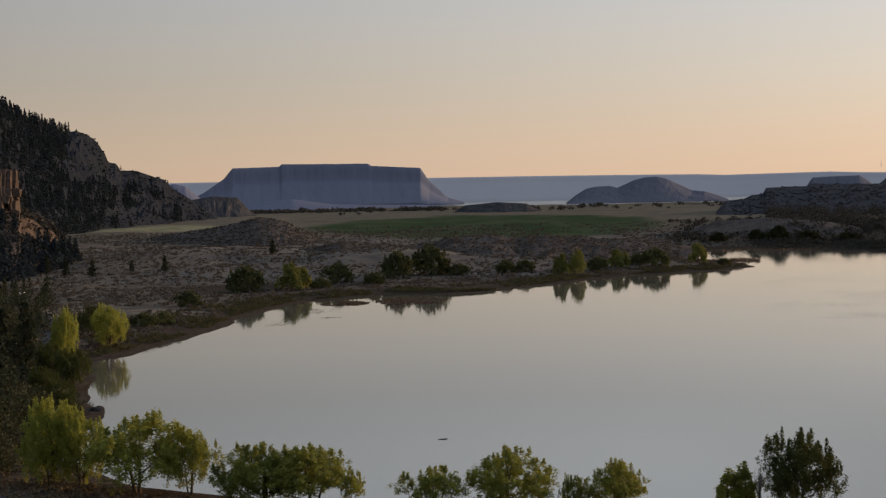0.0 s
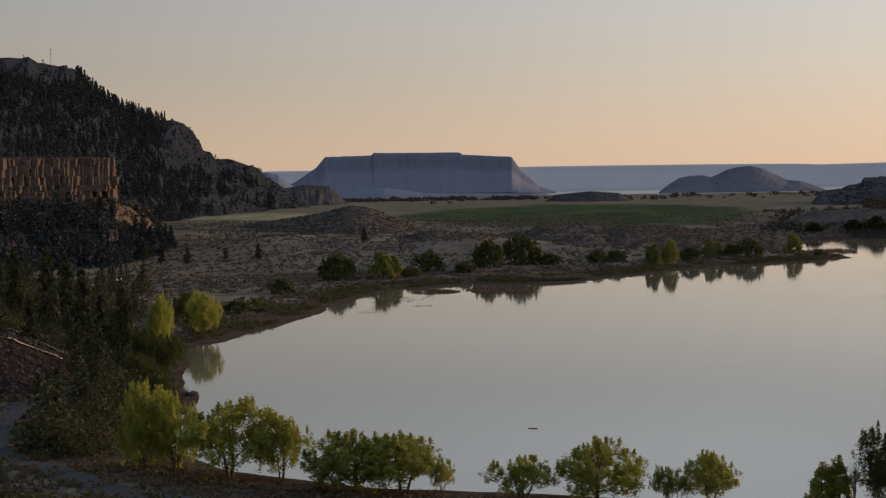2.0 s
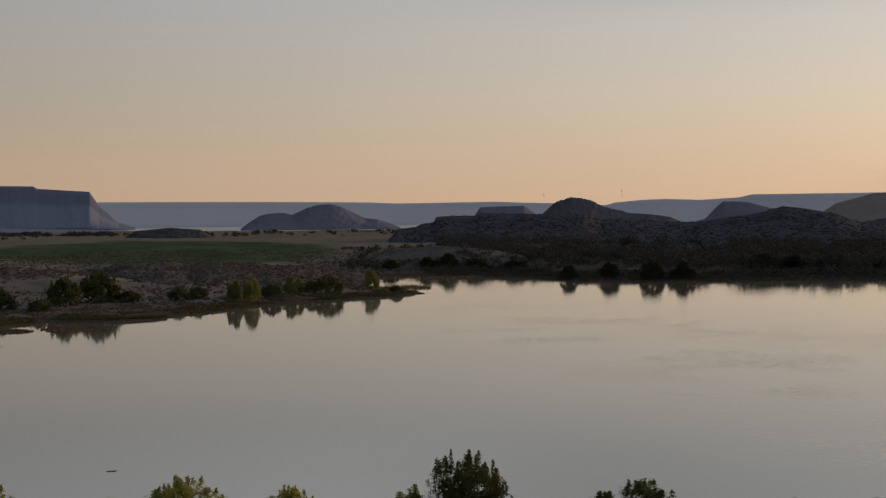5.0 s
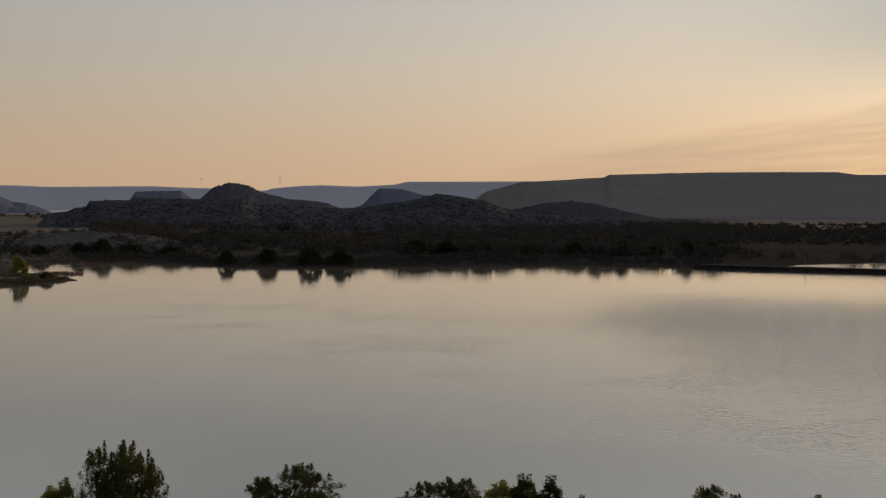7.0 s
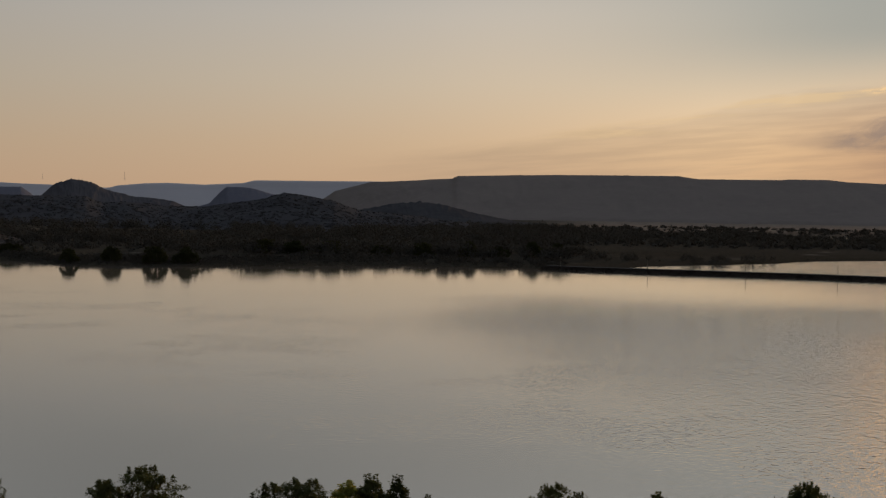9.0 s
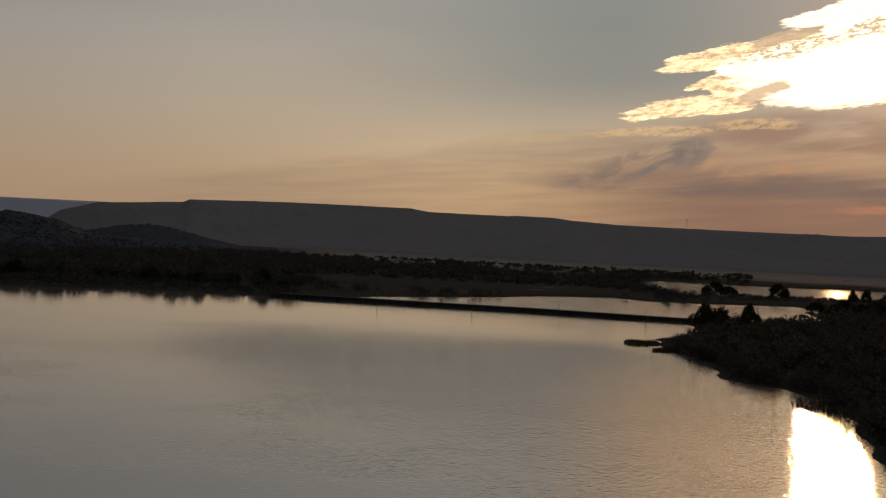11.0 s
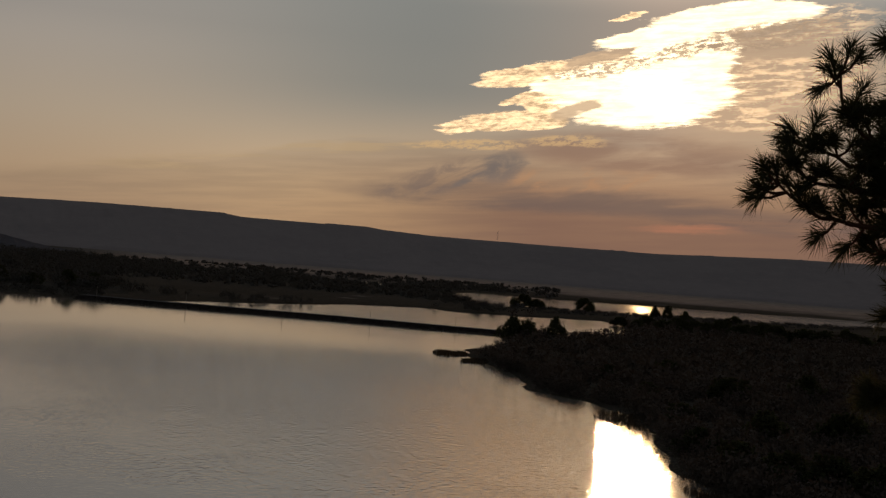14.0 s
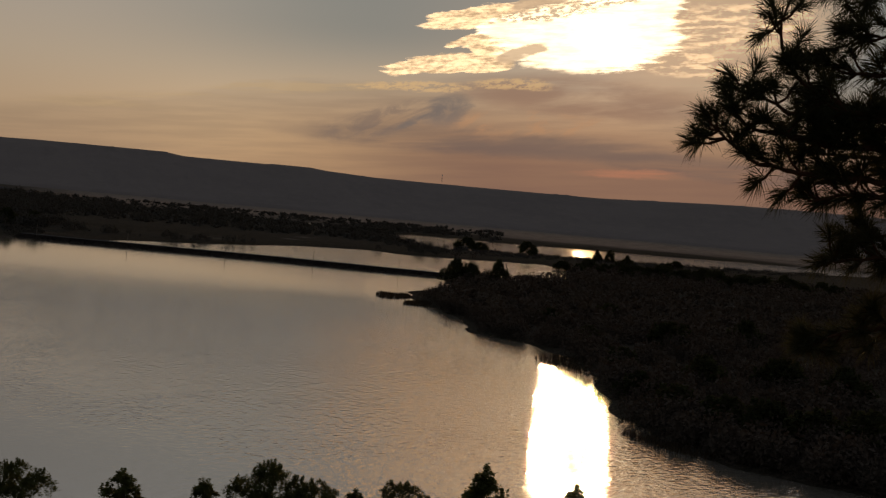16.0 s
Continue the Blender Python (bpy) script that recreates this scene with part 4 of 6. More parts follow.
def broadleaf(name, seed, width, leaf_mat, label, stems=1, per=15, lobes=9, leaf=0.25, low=0.3, category="tree", show_limbs=True, spire=1.0):
    """A ten-metre tree at the origin: tapered stems, a limb to each lobe of the crown, leaf sprays and upright plumes."""
    rng = np.random.default_rng(seed)
    root = tagged(new(name), label, category)
    paths = []
    for s in range(stems):
        a0 = s * 6.283 / stems + rng.random()
        out = width * rng.uniform(0.12, 0.24) * (stems > 1)
        top = np.array([math.cos(a0) * out, math.sin(a0) * out, 8.6 - 1.8 * rng.random() * (s > 0)])
        q = np.linspace(0, 1, 8)[:, None]
        base = np.array([math.cos(a0) * 0.3 * (stems > 1), math.sin(a0) * 0.3 * (stems > 1), -0.6])
        path = base * (1 - q) + top * q**0.9 + rng.normal(0, 0.14, (8, 3)) * q
        path[:, 2] = np.sort(path[:, 2])
        paths.append(path)
        part_mesh("trunk", mesh_from("trunk", *tube(path, np.linspace(0.24 / stems**0.4, 0.03, 8)), BARK, True), root)
    cs, sp = [], []
    for k in range(lobes):
        h = k / max(1, lobes - 1)
        path = paths[k % stems]
        zc = 8.2 - (8.2 - 10 * low - 1.0) * h**0.85 + rng.normal(0, 0.35)
        ring = width * 0.34 * (0.18 + 0.82 * math.sin(math.pi * min(0.93, 0.12 + (0.72 if low > 0.05 else 0.42) * h))) * rng.uniform(0.75, 1.2) * (k > 0)
        ang = k * 2.4 + rng.normal(0, 0.3)
        c = np.array([math.cos(ang) * ring, math.sin(ang) * ring, zc])
        r = width * rng.uniform(0.15, 0.22) * (1 - 0.2 * (k == 0))
        if show_limbs and k:
            f = np.clip((zc - 2.2) / 10, 0.12, 0.8)
            st = np.array([np.interp(f * path[-1, 2], path[:, 2], path[:, i]) for i in range(3)])
            part_mesh("limb", mesh_from("limb", *tube([st, st * 0.55 + c * 0.45 + [0, 0, -0.25], c, c + [0, 0, 0.8 * r]], [0.09, 0.065, 0.04, 0.012], 5), BARK, True), root)
        m = 30
        d = rng.normal(0, 1, (m, 3))
        d /= np.linalg.norm(d, axis=1)[:, None]
        d[:, 2] = np.abs(d[:, 2]) * np.where(rng.random(m) < 0.72, 1, -1)
        p = c + d * (r * rng.uniform(0.45, 1.12, m))[:, None] * [1, 1, 1.25]
        for pt in p:
            cs.append(pt); sp.append((0.34, 0.45))
            cs.append(pt + np.array([0, 0, 0.42]) + rng.normal(0, 0.12, 3)); sp.append((0.20, 0.42))
        for t in range(5):
            pt = c + rng.normal(0, 0.38 * r, 3) * [1, 1, 0] + [0, 0, r * rng.uniform(1.05, 1.3)]
            for w in range(4):
                cs.append(pt + [0, 0, 0.36 * w * spire]); sp.append((0.22 - 0.04 * w, 0.32))
    cs, sp = np.array(cs), np.array(sp)
    n = len(cs) * per
    off = rng.normal(0, 0.62, (n, 3)) * np.repeat(np.stack([sp[:, 0], sp[:, 0], sp[:, 1]], -1), per, 0)
    c = np.repeat(cs, per, 0) + off
    a = rng.normal(0, 1, (n, 3)) + [0, 0, 0.5]
    a /= np.linalg.norm(a, axis=1)[:, None]
    b = np.cross(a, rng.normal(0, 1, (n, 3)))
    b /= np.linalg.norm(b, axis=1)[:, None]
    z = leaf * (0.6 + 0.8 * rng.random(n))[:, None]
    v = np.stack([c - a * z * 0.6, c + b * z * 0.38, c + a * z * 0.6, c - b * z * 0.38], 1).reshape(-1, 3)
    v[:, 2] *= 10.0 / np.percentile(v[:, 2], 99.8)
    v[:, 2] = np.maximum(v[:, 2], 0.15)
    v[:, :2] *= width / 2 / np.percentile(np.abs(v[:, :2]), 98)
    part_mesh("crown", mesh_from("crown", v, np.arange(4 * n).reshape(-1, 4), leaf_mat), root)
    return root


def conifer_needles(rng, levels, radius, per, size):
    """Sprays of a conifer ten metres tall."""
    out = []
    for k in range(levels):
        s = (k + rng.random() * 0.6) / levels
        z, r = 1.0 + 9.0 * s, radius * (1 - s) ** 0.62 * min(1.0, 0.55 + 2.2 * s) * rng.uniform(0.55, 1.25) + 0.12
        m = 5 + int(3 * (1 - s))
        for b in range(m):
            a = rng.random() * 6.283
            q = rng.random(per) ** 0.7
            out.append(np.stack([math.cos(a) * r * q, math.sin(a) * r * q, z - 0.35 * r * q + rng.normal(0, 0.06, per)], -1))
    return np.concatenate(out)


def conifer(name, seed, radius, label, levels=26, per=9, size=0.40):
    rng = np.random.default_rng(seed)
    root = tagged(new(name), label, "tree")
    q = np.linspace(0, 1, 6)
    part_mesh("trunk", mesh_from("trunk", *tube(np.stack([0 * q, 0 * q, -0.5 + 10.2 * q], -1), 0.2 * (1 - q) + 0.02), BARK, True), root, "dark bark")
    c = conifer_needles(rng, levels, radius, per, size)
    v, f = leaf_quads(rng, c, 0.12, 2, size, 0.5)
    part_mesh("crown", mesh_from("crown", v, f, NEAR_NEEDLE), root)
    return root


def put_tree(proto, x, y, h, w, base_w, turn=0.0, group="", z=None, used=set()):
    """The first tree of a kind is moved into place, the next ones are copies."""
    z = float(ground_z(np.array([x]), np.array([y]))[0]) if z is None else z
    m = Matrix.Translation((x, y, z - 0.05)) @ Matrix.Rotation(turn, 4, "Z") @ Matrix.Diagonal((w / base_w, w / base_w, h / 10, 1))
    if proto.name in used:
        ob = copy_thing(proto, m @ Matrix.Diagonal([1 / s for s in proto.scale] + [1]))
    else:
        used.add(proto.name)
        ob = proto
        ob.matrix_basis = m
    if group:
        ob["group"] = group
    return ob


NEAR_LABEL = "green cottonwood with a ragged crown on the near bank"
COTTON = [broadleaf("cottonwood_tree", 11, 9, LEAF, NEAR_LABEL, 2, lobes=11, low=0.22, per=27, leaf=0.18), broadleaf("cottonwood_tree", 12, 9, LEAF, NEAR_LABEL, 1, lobes=13, low=0.12, per=27, leaf=0.18), broadleaf("cottonwood_tree", 13, 9, LEAF, NEAR_LABEL, 3, lobes=9, low=0.2, per=27, leaf=0.18)]
COTTON += [broadleaf("dark_cottonwood", 14, 9, LEAF_SHADE, "dark leafy cottonwood on the near bank, shade put in its leaves", 1, lobes=13, low=0.15, per=27, leaf=0.18), broadleaf("dark_cottonwood", 15, 9, LEAF_SHADE, "dark leafy cottonwood on the near bank, shade put in its leaves", 2, lobes=12, low=0.12, per=27, leaf=0.18)]
GOLDEN = broadleaf("golden_cottonwood", 21, 8, LEAF_SUNLIT, "yellow-green cottonwood with the low sun's glow in its leaf colour", 3, lobes=13, low=0.12, per=27, leaf=0.18)
DARK_POPLAR = broadleaf("young_poplar", 33, 4, LEAF_SHADE, "dark narrow young poplar with upright twigs, shade put in its leaves", 1, per=8, lobes=8, low=0.05, leaf=0.3, spire=1.8)
POPLAR = broadleaf("young_poplar", 31, 4, LEAF, "narrow young poplar with upright twigs", 1, per=8, lobes=8, low=0.05, leaf=0.3, spire=1.8)
WILLOW = [broadleaf("willow_tree", 41, 10, LEAF_DARK, "dark bushy willow by the water", 3, per=11, lobes=11, leaf=0.45, low=0.0, show_limbs=False), broadleaf("willow_tree", 42, 10, LEAF_DARK, "dark bushy willow by the water", 2, per=11, lobes=12, leaf=0.45, low=0.0, show_limbs=False)]
SHORE = [broadleaf("shore_tree", 51, 10, SHORE_LEAF, "round leafy tree on the far shore", 2, per=11, lobes=11, leaf=0.44, low=0.02, show_limbs=False), broadleaf("shore_tree", 52, 10, OLIVE, "yellowish leafy tree on the far shore", 2, per=11, lobes=11, leaf=0.44, low=0.02, show_limbs=False)]
FIR = [conifer("conifer_tree", 61, 2.4, "dark tall conifer on the slope"), conifer("conifer_tree", 62, 1.9, "dark slender conifer on the slope")]

rng = np.random.default_rng(77)
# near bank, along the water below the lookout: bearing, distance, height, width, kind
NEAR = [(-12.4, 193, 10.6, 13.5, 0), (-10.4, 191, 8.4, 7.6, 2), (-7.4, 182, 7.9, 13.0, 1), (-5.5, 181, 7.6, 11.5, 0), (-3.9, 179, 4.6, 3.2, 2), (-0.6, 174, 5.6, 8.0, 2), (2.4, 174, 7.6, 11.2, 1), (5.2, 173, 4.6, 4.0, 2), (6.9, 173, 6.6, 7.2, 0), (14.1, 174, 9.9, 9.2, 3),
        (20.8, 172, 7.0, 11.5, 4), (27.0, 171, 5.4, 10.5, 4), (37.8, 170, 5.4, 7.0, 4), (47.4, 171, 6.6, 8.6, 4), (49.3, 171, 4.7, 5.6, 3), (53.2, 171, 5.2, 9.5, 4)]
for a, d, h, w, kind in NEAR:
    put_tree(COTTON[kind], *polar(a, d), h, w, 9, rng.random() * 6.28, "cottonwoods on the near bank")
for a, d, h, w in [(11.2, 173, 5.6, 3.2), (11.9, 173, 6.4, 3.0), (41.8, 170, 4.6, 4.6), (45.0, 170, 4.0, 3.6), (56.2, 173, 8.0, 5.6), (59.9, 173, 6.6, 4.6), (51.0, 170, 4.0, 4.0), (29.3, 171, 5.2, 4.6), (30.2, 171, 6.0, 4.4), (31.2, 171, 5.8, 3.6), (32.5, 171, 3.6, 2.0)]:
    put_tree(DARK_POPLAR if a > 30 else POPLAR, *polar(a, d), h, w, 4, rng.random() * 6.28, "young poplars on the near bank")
for a, d, h, w in [(-15.7, 201, 12.4, 7.6), (-14.6, 199, 10.8, 6.5), (-15.0, 345, 14.0, 6.0), (-13.35, 380, 11.5, 8.8)]:
    put_tree(GOLDEN, *polar(a, d), h, w, 8, rng.random() * 6.28, "golden cottonwoods by the lake road")
for a, d, h, w, kind in [(-6.05, 574, 11, 13, 1), (-7.95, 567, 11, 14, 0), (-4.25, 618, 8.6, 13, 0), (-1.85, 628, 12.5, 13, 0), (-0.55, 642, 14, 17, 0), (0.6, 640, 5, 10, 0), (4.75, 636, 9.6, 7, 1), (5.4, 642, 10.7, 8, 1), (7.05, 680, 8.6, 10, 1), (8.5, 685, 9, 13, 0), (7.8, 690, 6, 9, 0), (10.2, 716, 10, 9, 1), (11.2, 700, 3.5, 7, 0),
                         (-10.2, 500, 5.5, 10, 0), (-12.0, 430, 4.5, 9, 0), (-11.2, 440, 4.0, 7, 0), (-5.0, 585, 4.5, 10, 0), (-2.8, 600, 5, 10, 0), (2.5, 650, 6, 10, 0), (3.3, 655, 6, 9, 0), (6.2, 665, 6.5, 9, 0)]:
    put_tree(SHORE[kind], *polar(a, d), h, w, 10, rng.random() * 6.28, "trees along the far shore")
WIL = [(11.0, 930, 7, 12), (12.5, 935, 9, 14), (13.3, 930, 12, 17), (14.4, 925, 8, 16), (16.0, 910, 7, 16), (18.2, 815, 9, 11), (19.8, 812, 10, 12), (21.5, 800, 11, 14), (22.7, 800, 11, 14), (25.8, 800, 12, 16), (27.0, 800, 11, 20), (28.4, 800, 12, 16), (30.5, 805, 9, 16), (32.2, 800, 12, 14), (34.0, 800, 14, 14), (35.2, 800, 9, 15), (36.6, 795, 13, 14), (37.6, 800, 12, 10), (54.3, 690, 13, 15), (54.9, 692, 11, 12), (56.0, 694, 14, 11), (54.6, 1165, 14, 22), (55.2, 1172, 10, 16), (57.1, 1150, 13, 18), (59.9, 1130, 11, 8), (60.4, 1128, 12, 8), (61.1, 1125, 9, 9), (63.0, 1130, 8, 15), (59.9, 425, 5, 9), (61.3, 352, 7, 9), (62.0, 300, 7, 10), (63.6, 272, 8, 10), (65.4, 262, 8, 11), (67.2, 254, 9, 11), (69.0, 250, 9, 12), (71.0, 248, 10, 12), (64.6, 330, 9, 12), (67.5, 330, 10, 13), (70.0, 320, 10, 13), (63.0, 420, 9, 14), (66.0, 460, 10, 14), (58.2, 470, 6, 10), (60.6, 520, 7, 12)]
BELT = np.random.default_rng(58)
WIL += [(58.6 + 0.5 * k + BELT.uniform(-0.2, 0.2), 905 + BELT.uniform(-30, 50), BELT.uniform(7, 11.5), BELT.uniform(11, 17)) for k in range(22)]
for n, (a, d, h, w) in enumerate(WIL):
    put_tree(WILLOW[n % 2], *polar(a, d + (110 if 24 < a < 38 else 14)), h * (0.75 if 24 < a < 38 else 0.85), w * 0.9, 10, rng.random() * 6.28, "willows on the far shore")
for a, d, h, w in [(-14.75, 306, 8.5, 6.5), (-15.6, 312, 9.0, 6.0), (-14.0, 398, 9.0, 7.0), (-15.9, 285, 7.0, 6.0), (-15.2, 281, 5.0, 5.0), (-15.25, 263, 5.5, 5.0), (-15.6, 246, 5.0, 5.0)]:
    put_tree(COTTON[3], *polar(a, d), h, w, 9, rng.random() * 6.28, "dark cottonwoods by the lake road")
# conifers by the lake road and over the steppe
for a, d, h, w in [(-21.5, 320, 19, 7), (-20.5, 350, 17, 7), (-19.3, 345, 20, 7), (-18.0, 318, 20, 7.5), (-17.3, 330, 14, 6), (-16.5, 335, 16, 6), (-18.6, 360, 18, 7), (-22.3, 360, 20, 8), (-20.0, 300, 13, 6), (-16.9, 305, 11, 6), (-6.85, 800, 9, 6), (-14.9, 690, 8, 5), (-13.9, 680, 8, 5), (-11.1, 690, 8, 5), (-15.6, 720, 9, 5), (-16.6, 700, 11, 6), (-17.8, 690, 12, 6), (-12.4, 700, 6, 4)]:
    put_tree(FIR[int(h) % 2], *polar(a, d), h, w, 4.6, rng.random() * 6.28, "conifers by the lake road")

# woods too many to count, each a joined mass of small sprays
def woods(name, places, seed, mat, label, conif=True, quads=60):
    """Many small trees or shrubs in one mesh: places are x, y, z, height, width."""
    r = np.random.default_rng(seed)
    vs = []
    for x, y, z, h, w in places:
        if conif:
            s = r.random(quads) ** 1.3
            a = r.random(quads) * 6.283
            q = w / 2 * (1 - s) ** 0.8 * np.sqrt(r.random(quads))
            c = np.stack([x + np.cos(a) * q, y + np.sin(a) * q, z + h * (0.05 + 0.93 * s)], -1)
        else:
            d = r.normal(0, 1, (quads, 3))
            d *= (r.random(quads) ** 0.4 / np.linalg.norm(d, axis=1))[:, None]
            d *= 1 + 0.25 * np.sin(3 * np.arctan2(d[:, 1], d[:, 0]) + x)[:, None]
            c = np.array([x, y, z + h * 0.5]) + d * [w / 2, w / 2, h * 0.5]
        vs.append((c, max(h, w) * ((0.70 if conif else 0.80) / math.sqrt(quads))))
    c = np.concatenate([p for p, _ in vs])
    size = np.repeat([s for _, s in vs], quads)[:, None]
    n = len(c)
    a = r.normal(0, 1, (n, 3)); a /= np.linalg.norm(a, axis=1)[:, None]
    b = np.cross(a, r.normal(0, 1, (n, 3))); b /= np.linalg.norm(b, axis=1)[:, None]
    v = np.stack([c - a * size, c + b * size * 0.6, c + a * size, c - b * size * 0.6], 1).reshape(-1, 3)
    return tagged(new(name, mesh_from(name, v, np.arange(4 * n).reshape(-1, 4), mat)), label, "woods", kind="stuff")


def on_land(x, y, lo=0.45):
    z = ground_z(x, y)
    return z, z > lo


places = []
for u, v in zip(rng.uniform(0.0, 0.92, 6200), rng.uniform(0.0, 0.95, 6200) ** 1.1):
    if 0.35 < fbm(np.array([u * 14]), np.array([v * 5]), 3)[0] + 0.84 - 0.80 * smooth01((u - 0.55) / 0.35):
        x, y, z = (float(q[0]) for q in mountain.surf(np.array([u]), np.array([v])))
        places.append((x, y, z - 0.5, rng.uniform(5, 13), rng.uniform(3.2, 5.5)))
u_of = lambda bearing: float(np.interp(bearing, np.degrees(np.arctan2(mountain.s[:, 0], mountain.s[:, 1])), mountain.t / mountain.t[-1]))
places = [p for p in places if not (math.degrees(math.atan2(p[0], p[1])) < -18.0 and p[2] > 131) and not (math.degrees(math.atan2(p[0], p[1])) > -14.7 and p[2] > 55)]
for b in np.concatenate([rng.uniform(-18.0, -14.6, 44), [-19.9, -19.2, -12.7, -11.2, -10.9]]):
    x, y, z = (float(q[0]) for q in mountain.surf(np.array([u_of(b)]), np.array([rng.uniform(-0.015, 0.02)])))
    places.append((x, y, z - 0.5, rng.uniform(6, 14) * (0.5 if b > -13 or b < -19 else 1), rng.uniform(3, 5)))
for u, v in zip(rng.uniform(0.2, 0.99, 480), rng.uniform(0.50, 1.25, 480)):
    x, y, z = (float(q[0]) for q in terrace.surf(np.array([u]), np.array([v])))
    z = max(z, float(ground_z(np.array([x]), np.array([y]))[0]))
    places.append((x, y, z - 0.5, rng.uniform(5, 15), rng.uniform(4, 6.5)))
u, v = rng.uniform(0.55, 0.995, 1500), rng.uniform(-0.1, 0.62, 1500)
x, y, z = terrace.surf(u, v)
low_ = z < 50
woods("terrace_scrub", [(p, q, r - 0.3, h, h * 1.6) for p, q, r, h in zip(x[low_], y[low_], z[low_], rng.uniform(1.0, 4.0, low_.sum()))], 38, THICKET, "dark scrub on the slope beside the cliff", False, 30)
woods("hillside_conifers", places, 3, NEEDLE, "dark conifers scattered over the mountain and below the cliff", True, 70)

u, v = rng.uniform(0.0, 0.98, 2200), rng.uniform(0.02, 1.0, 2200)
x, y, z = mountain.surf(u, v)
woods("mountain_scrub", [(p, q, r - 0.3, h, h * 1.7) for p, q, r, h in zip(x, y, z, rng.uniform(1.2, 3.4, 2200))], 15, NEEDLE, "dark scrub over the mountain's rocks", False, 10)
a, d = rng.uniform(13, 58, 9000), rng.uniform(800, 1750, 9000)
x, y = polar(a, d)
z, ok = on_land(x, y)
ok &= (fbm(x * 0.004, y * 0.004, 3) > -0.25) & ~((a < 22) & (d < 1050)) & (d > 880) & (a < 54)
ok[np.cumsum(ok) > 3000] = False
woods("lakeside_woods", [(p, q, r - 0.3, h, h * rng.uniform(0.9, 1.5)) for p, q, r, h in zip(x[ok], y[ok], z[ok], rng.uniform(4, 11, ok.sum()) * (1 - 0.45 * smooth01((a[ok] - 36) / 6)))], 4, THICKET, "dark thickets and woods beyond the lake", False, 130)
a, d = rng.uniform(53, 84, 5200), 235 + 660 * rng.random(5200) ** 1.4
x, y = polar(a, d)
z, ok = on_land(x, y, 0.5)
ok &= fbm(x * 0.01, y * 0.01, 3) > -0.38
for name, sel, tall, count, quads in (("peninsula_thicket", ok & (d < 480), 7.0, 900, 170), ("peninsula_scrub", ok & (d >= 480), 4.6, 2600, 50)):
    sel = sel & (np.cumsum(sel) <= count)
    woods(name, [(p, q, r - 0.3, h, h * rng.uniform(0.9, 1.5)) for p, q, r, h in zip(x[sel], y[sel], z[sel], rng.uniform(0.35, 1, sel.sum()) * tall)], 6, BRUSH, "dense dark thicket on the wooded peninsula", False, quads)
edge = np.array([(905, 700), (930, 690), (1000, 655), (1060, 625), (1130, 580), (1210, 540), (1330, 512)], float)
q = rng.uniform(0, len(edge) - 1.001, 900)
k0 = q.astype(int)
x, y = (edge[k0, c] + (edge[k0 + 1, c] - edge[k0, c]) * (q - k0) for c in (0, 1))
near_by = 1 - rng.uniform(3, 130, 900) / np.hypot(x, y)
x, y = x * near_by, y * near_by
z, ok = on_land(x, y, 0.2)
woods("marsh_treeline", [(p, r, t - 0.3, h, h * rng.uniform(0.9, 2.0)) for p, r, t, h in zip(x[ok], y[ok], z[ok], rng.uniform(0.7, 2.8, ok.sum()))], 16, THICKET, "dark trees lining the marsh", False, 90)
u, v = rng.uniform(0.02, 0.95, 4600), rng.uniform(0.0, 0.97, 4600)
x, y, z = ridge.surf(u, v)
woods("ridge_woods", [(p, q, r - 0.9, h, h * 2.1) for p, q, r, h in zip(x, y, z, rng.uniform(1.0, 2.4, 4600))], 7, RIDGE_LEAF, "scrubby woods on the dark ridge", False, 44)
a, d = np.concatenate([rng.uniform(-8.2, 0.3, 230), rng.uniform(-6, 12, 70)]), np.concatenate([rng.uniform(2660, 2790, 230), rng.uniform(2100, 2900, 70)])
x, y = polar(a, d)
z, ok = on_land(x, y)
woods("distant_shrubs", [(p, q, r - 0.3, h, h * 2.0) for p, q, r, h in zip(x[ok], y[ok], z[ok], rng.uniform(2.5, 9, ok.sum()))], 8, THICKET, "dark tree lines across the far plain", False, 40)
a, d = rng.uniform(9, 22, 420), rng.uniform(925, 1350, 420)
x, y = polar(a, d)
z, ok = on_land(x, y)
woods("bay_thickets", [(p, q, r - 0.3, h, h * 1.8) for p, q, r, h in zip(x[ok], y[ok], z[ok], rng.uniform(1.5, 5.5, ok.sum()))], 18, THICKET, "dark thickets along the bay", False, 40)
a, d = 34 + 22 * rng.random(1900) ** 1.3, rng.uniform(1150, 1950, 1900)
x, y = polar(a, d)
z, ok = on_land(x, y)
woods("plain_scrub", [(p, q, r - 0.3, h, h * 2.4) for p, q, r, h in zip(x[ok], y[ok], z[ok], rng.uniform(1.2, 4.5, ok.sum()))], 19, THICKET, "dark scrub over the plain below the plateau", False, 18)
a, d = rng.uniform(54, 84, 6000), rng.uniform(450, 1010, 6000)
x, y = polar(a, d)
z, ok = on_land(x, y, 0.5)
ok &= np.cumsum(ok) <= 2600
woods("peninsula_woods", [(p, q, r - 0.3, h, h * rng.uniform(0.9, 1.6)) for p, q, r, h in zip(x[ok], y[ok], z[ok], rng.uniform(2.5, 6.5, ok.sum()))], 24, BRUSH, "dark bushes over the back of the peninsula", False, 46)
edge = np.array(LAKE[33:45], float)
q = np.sort(rng.uniform(0, len(edge) - 1.001, 190))
k0 = q.astype(int)
x, y = (edge[k0, c] + (edge[k0 + 1, c] - edge[k0, c]) * (q - k0) for c in (0, 1))
tan_ = edge[k0 + 1] - edge[k0]
tan_ /= np.hypot(tan_[:, 0], tan_[:, 1])[:, None]
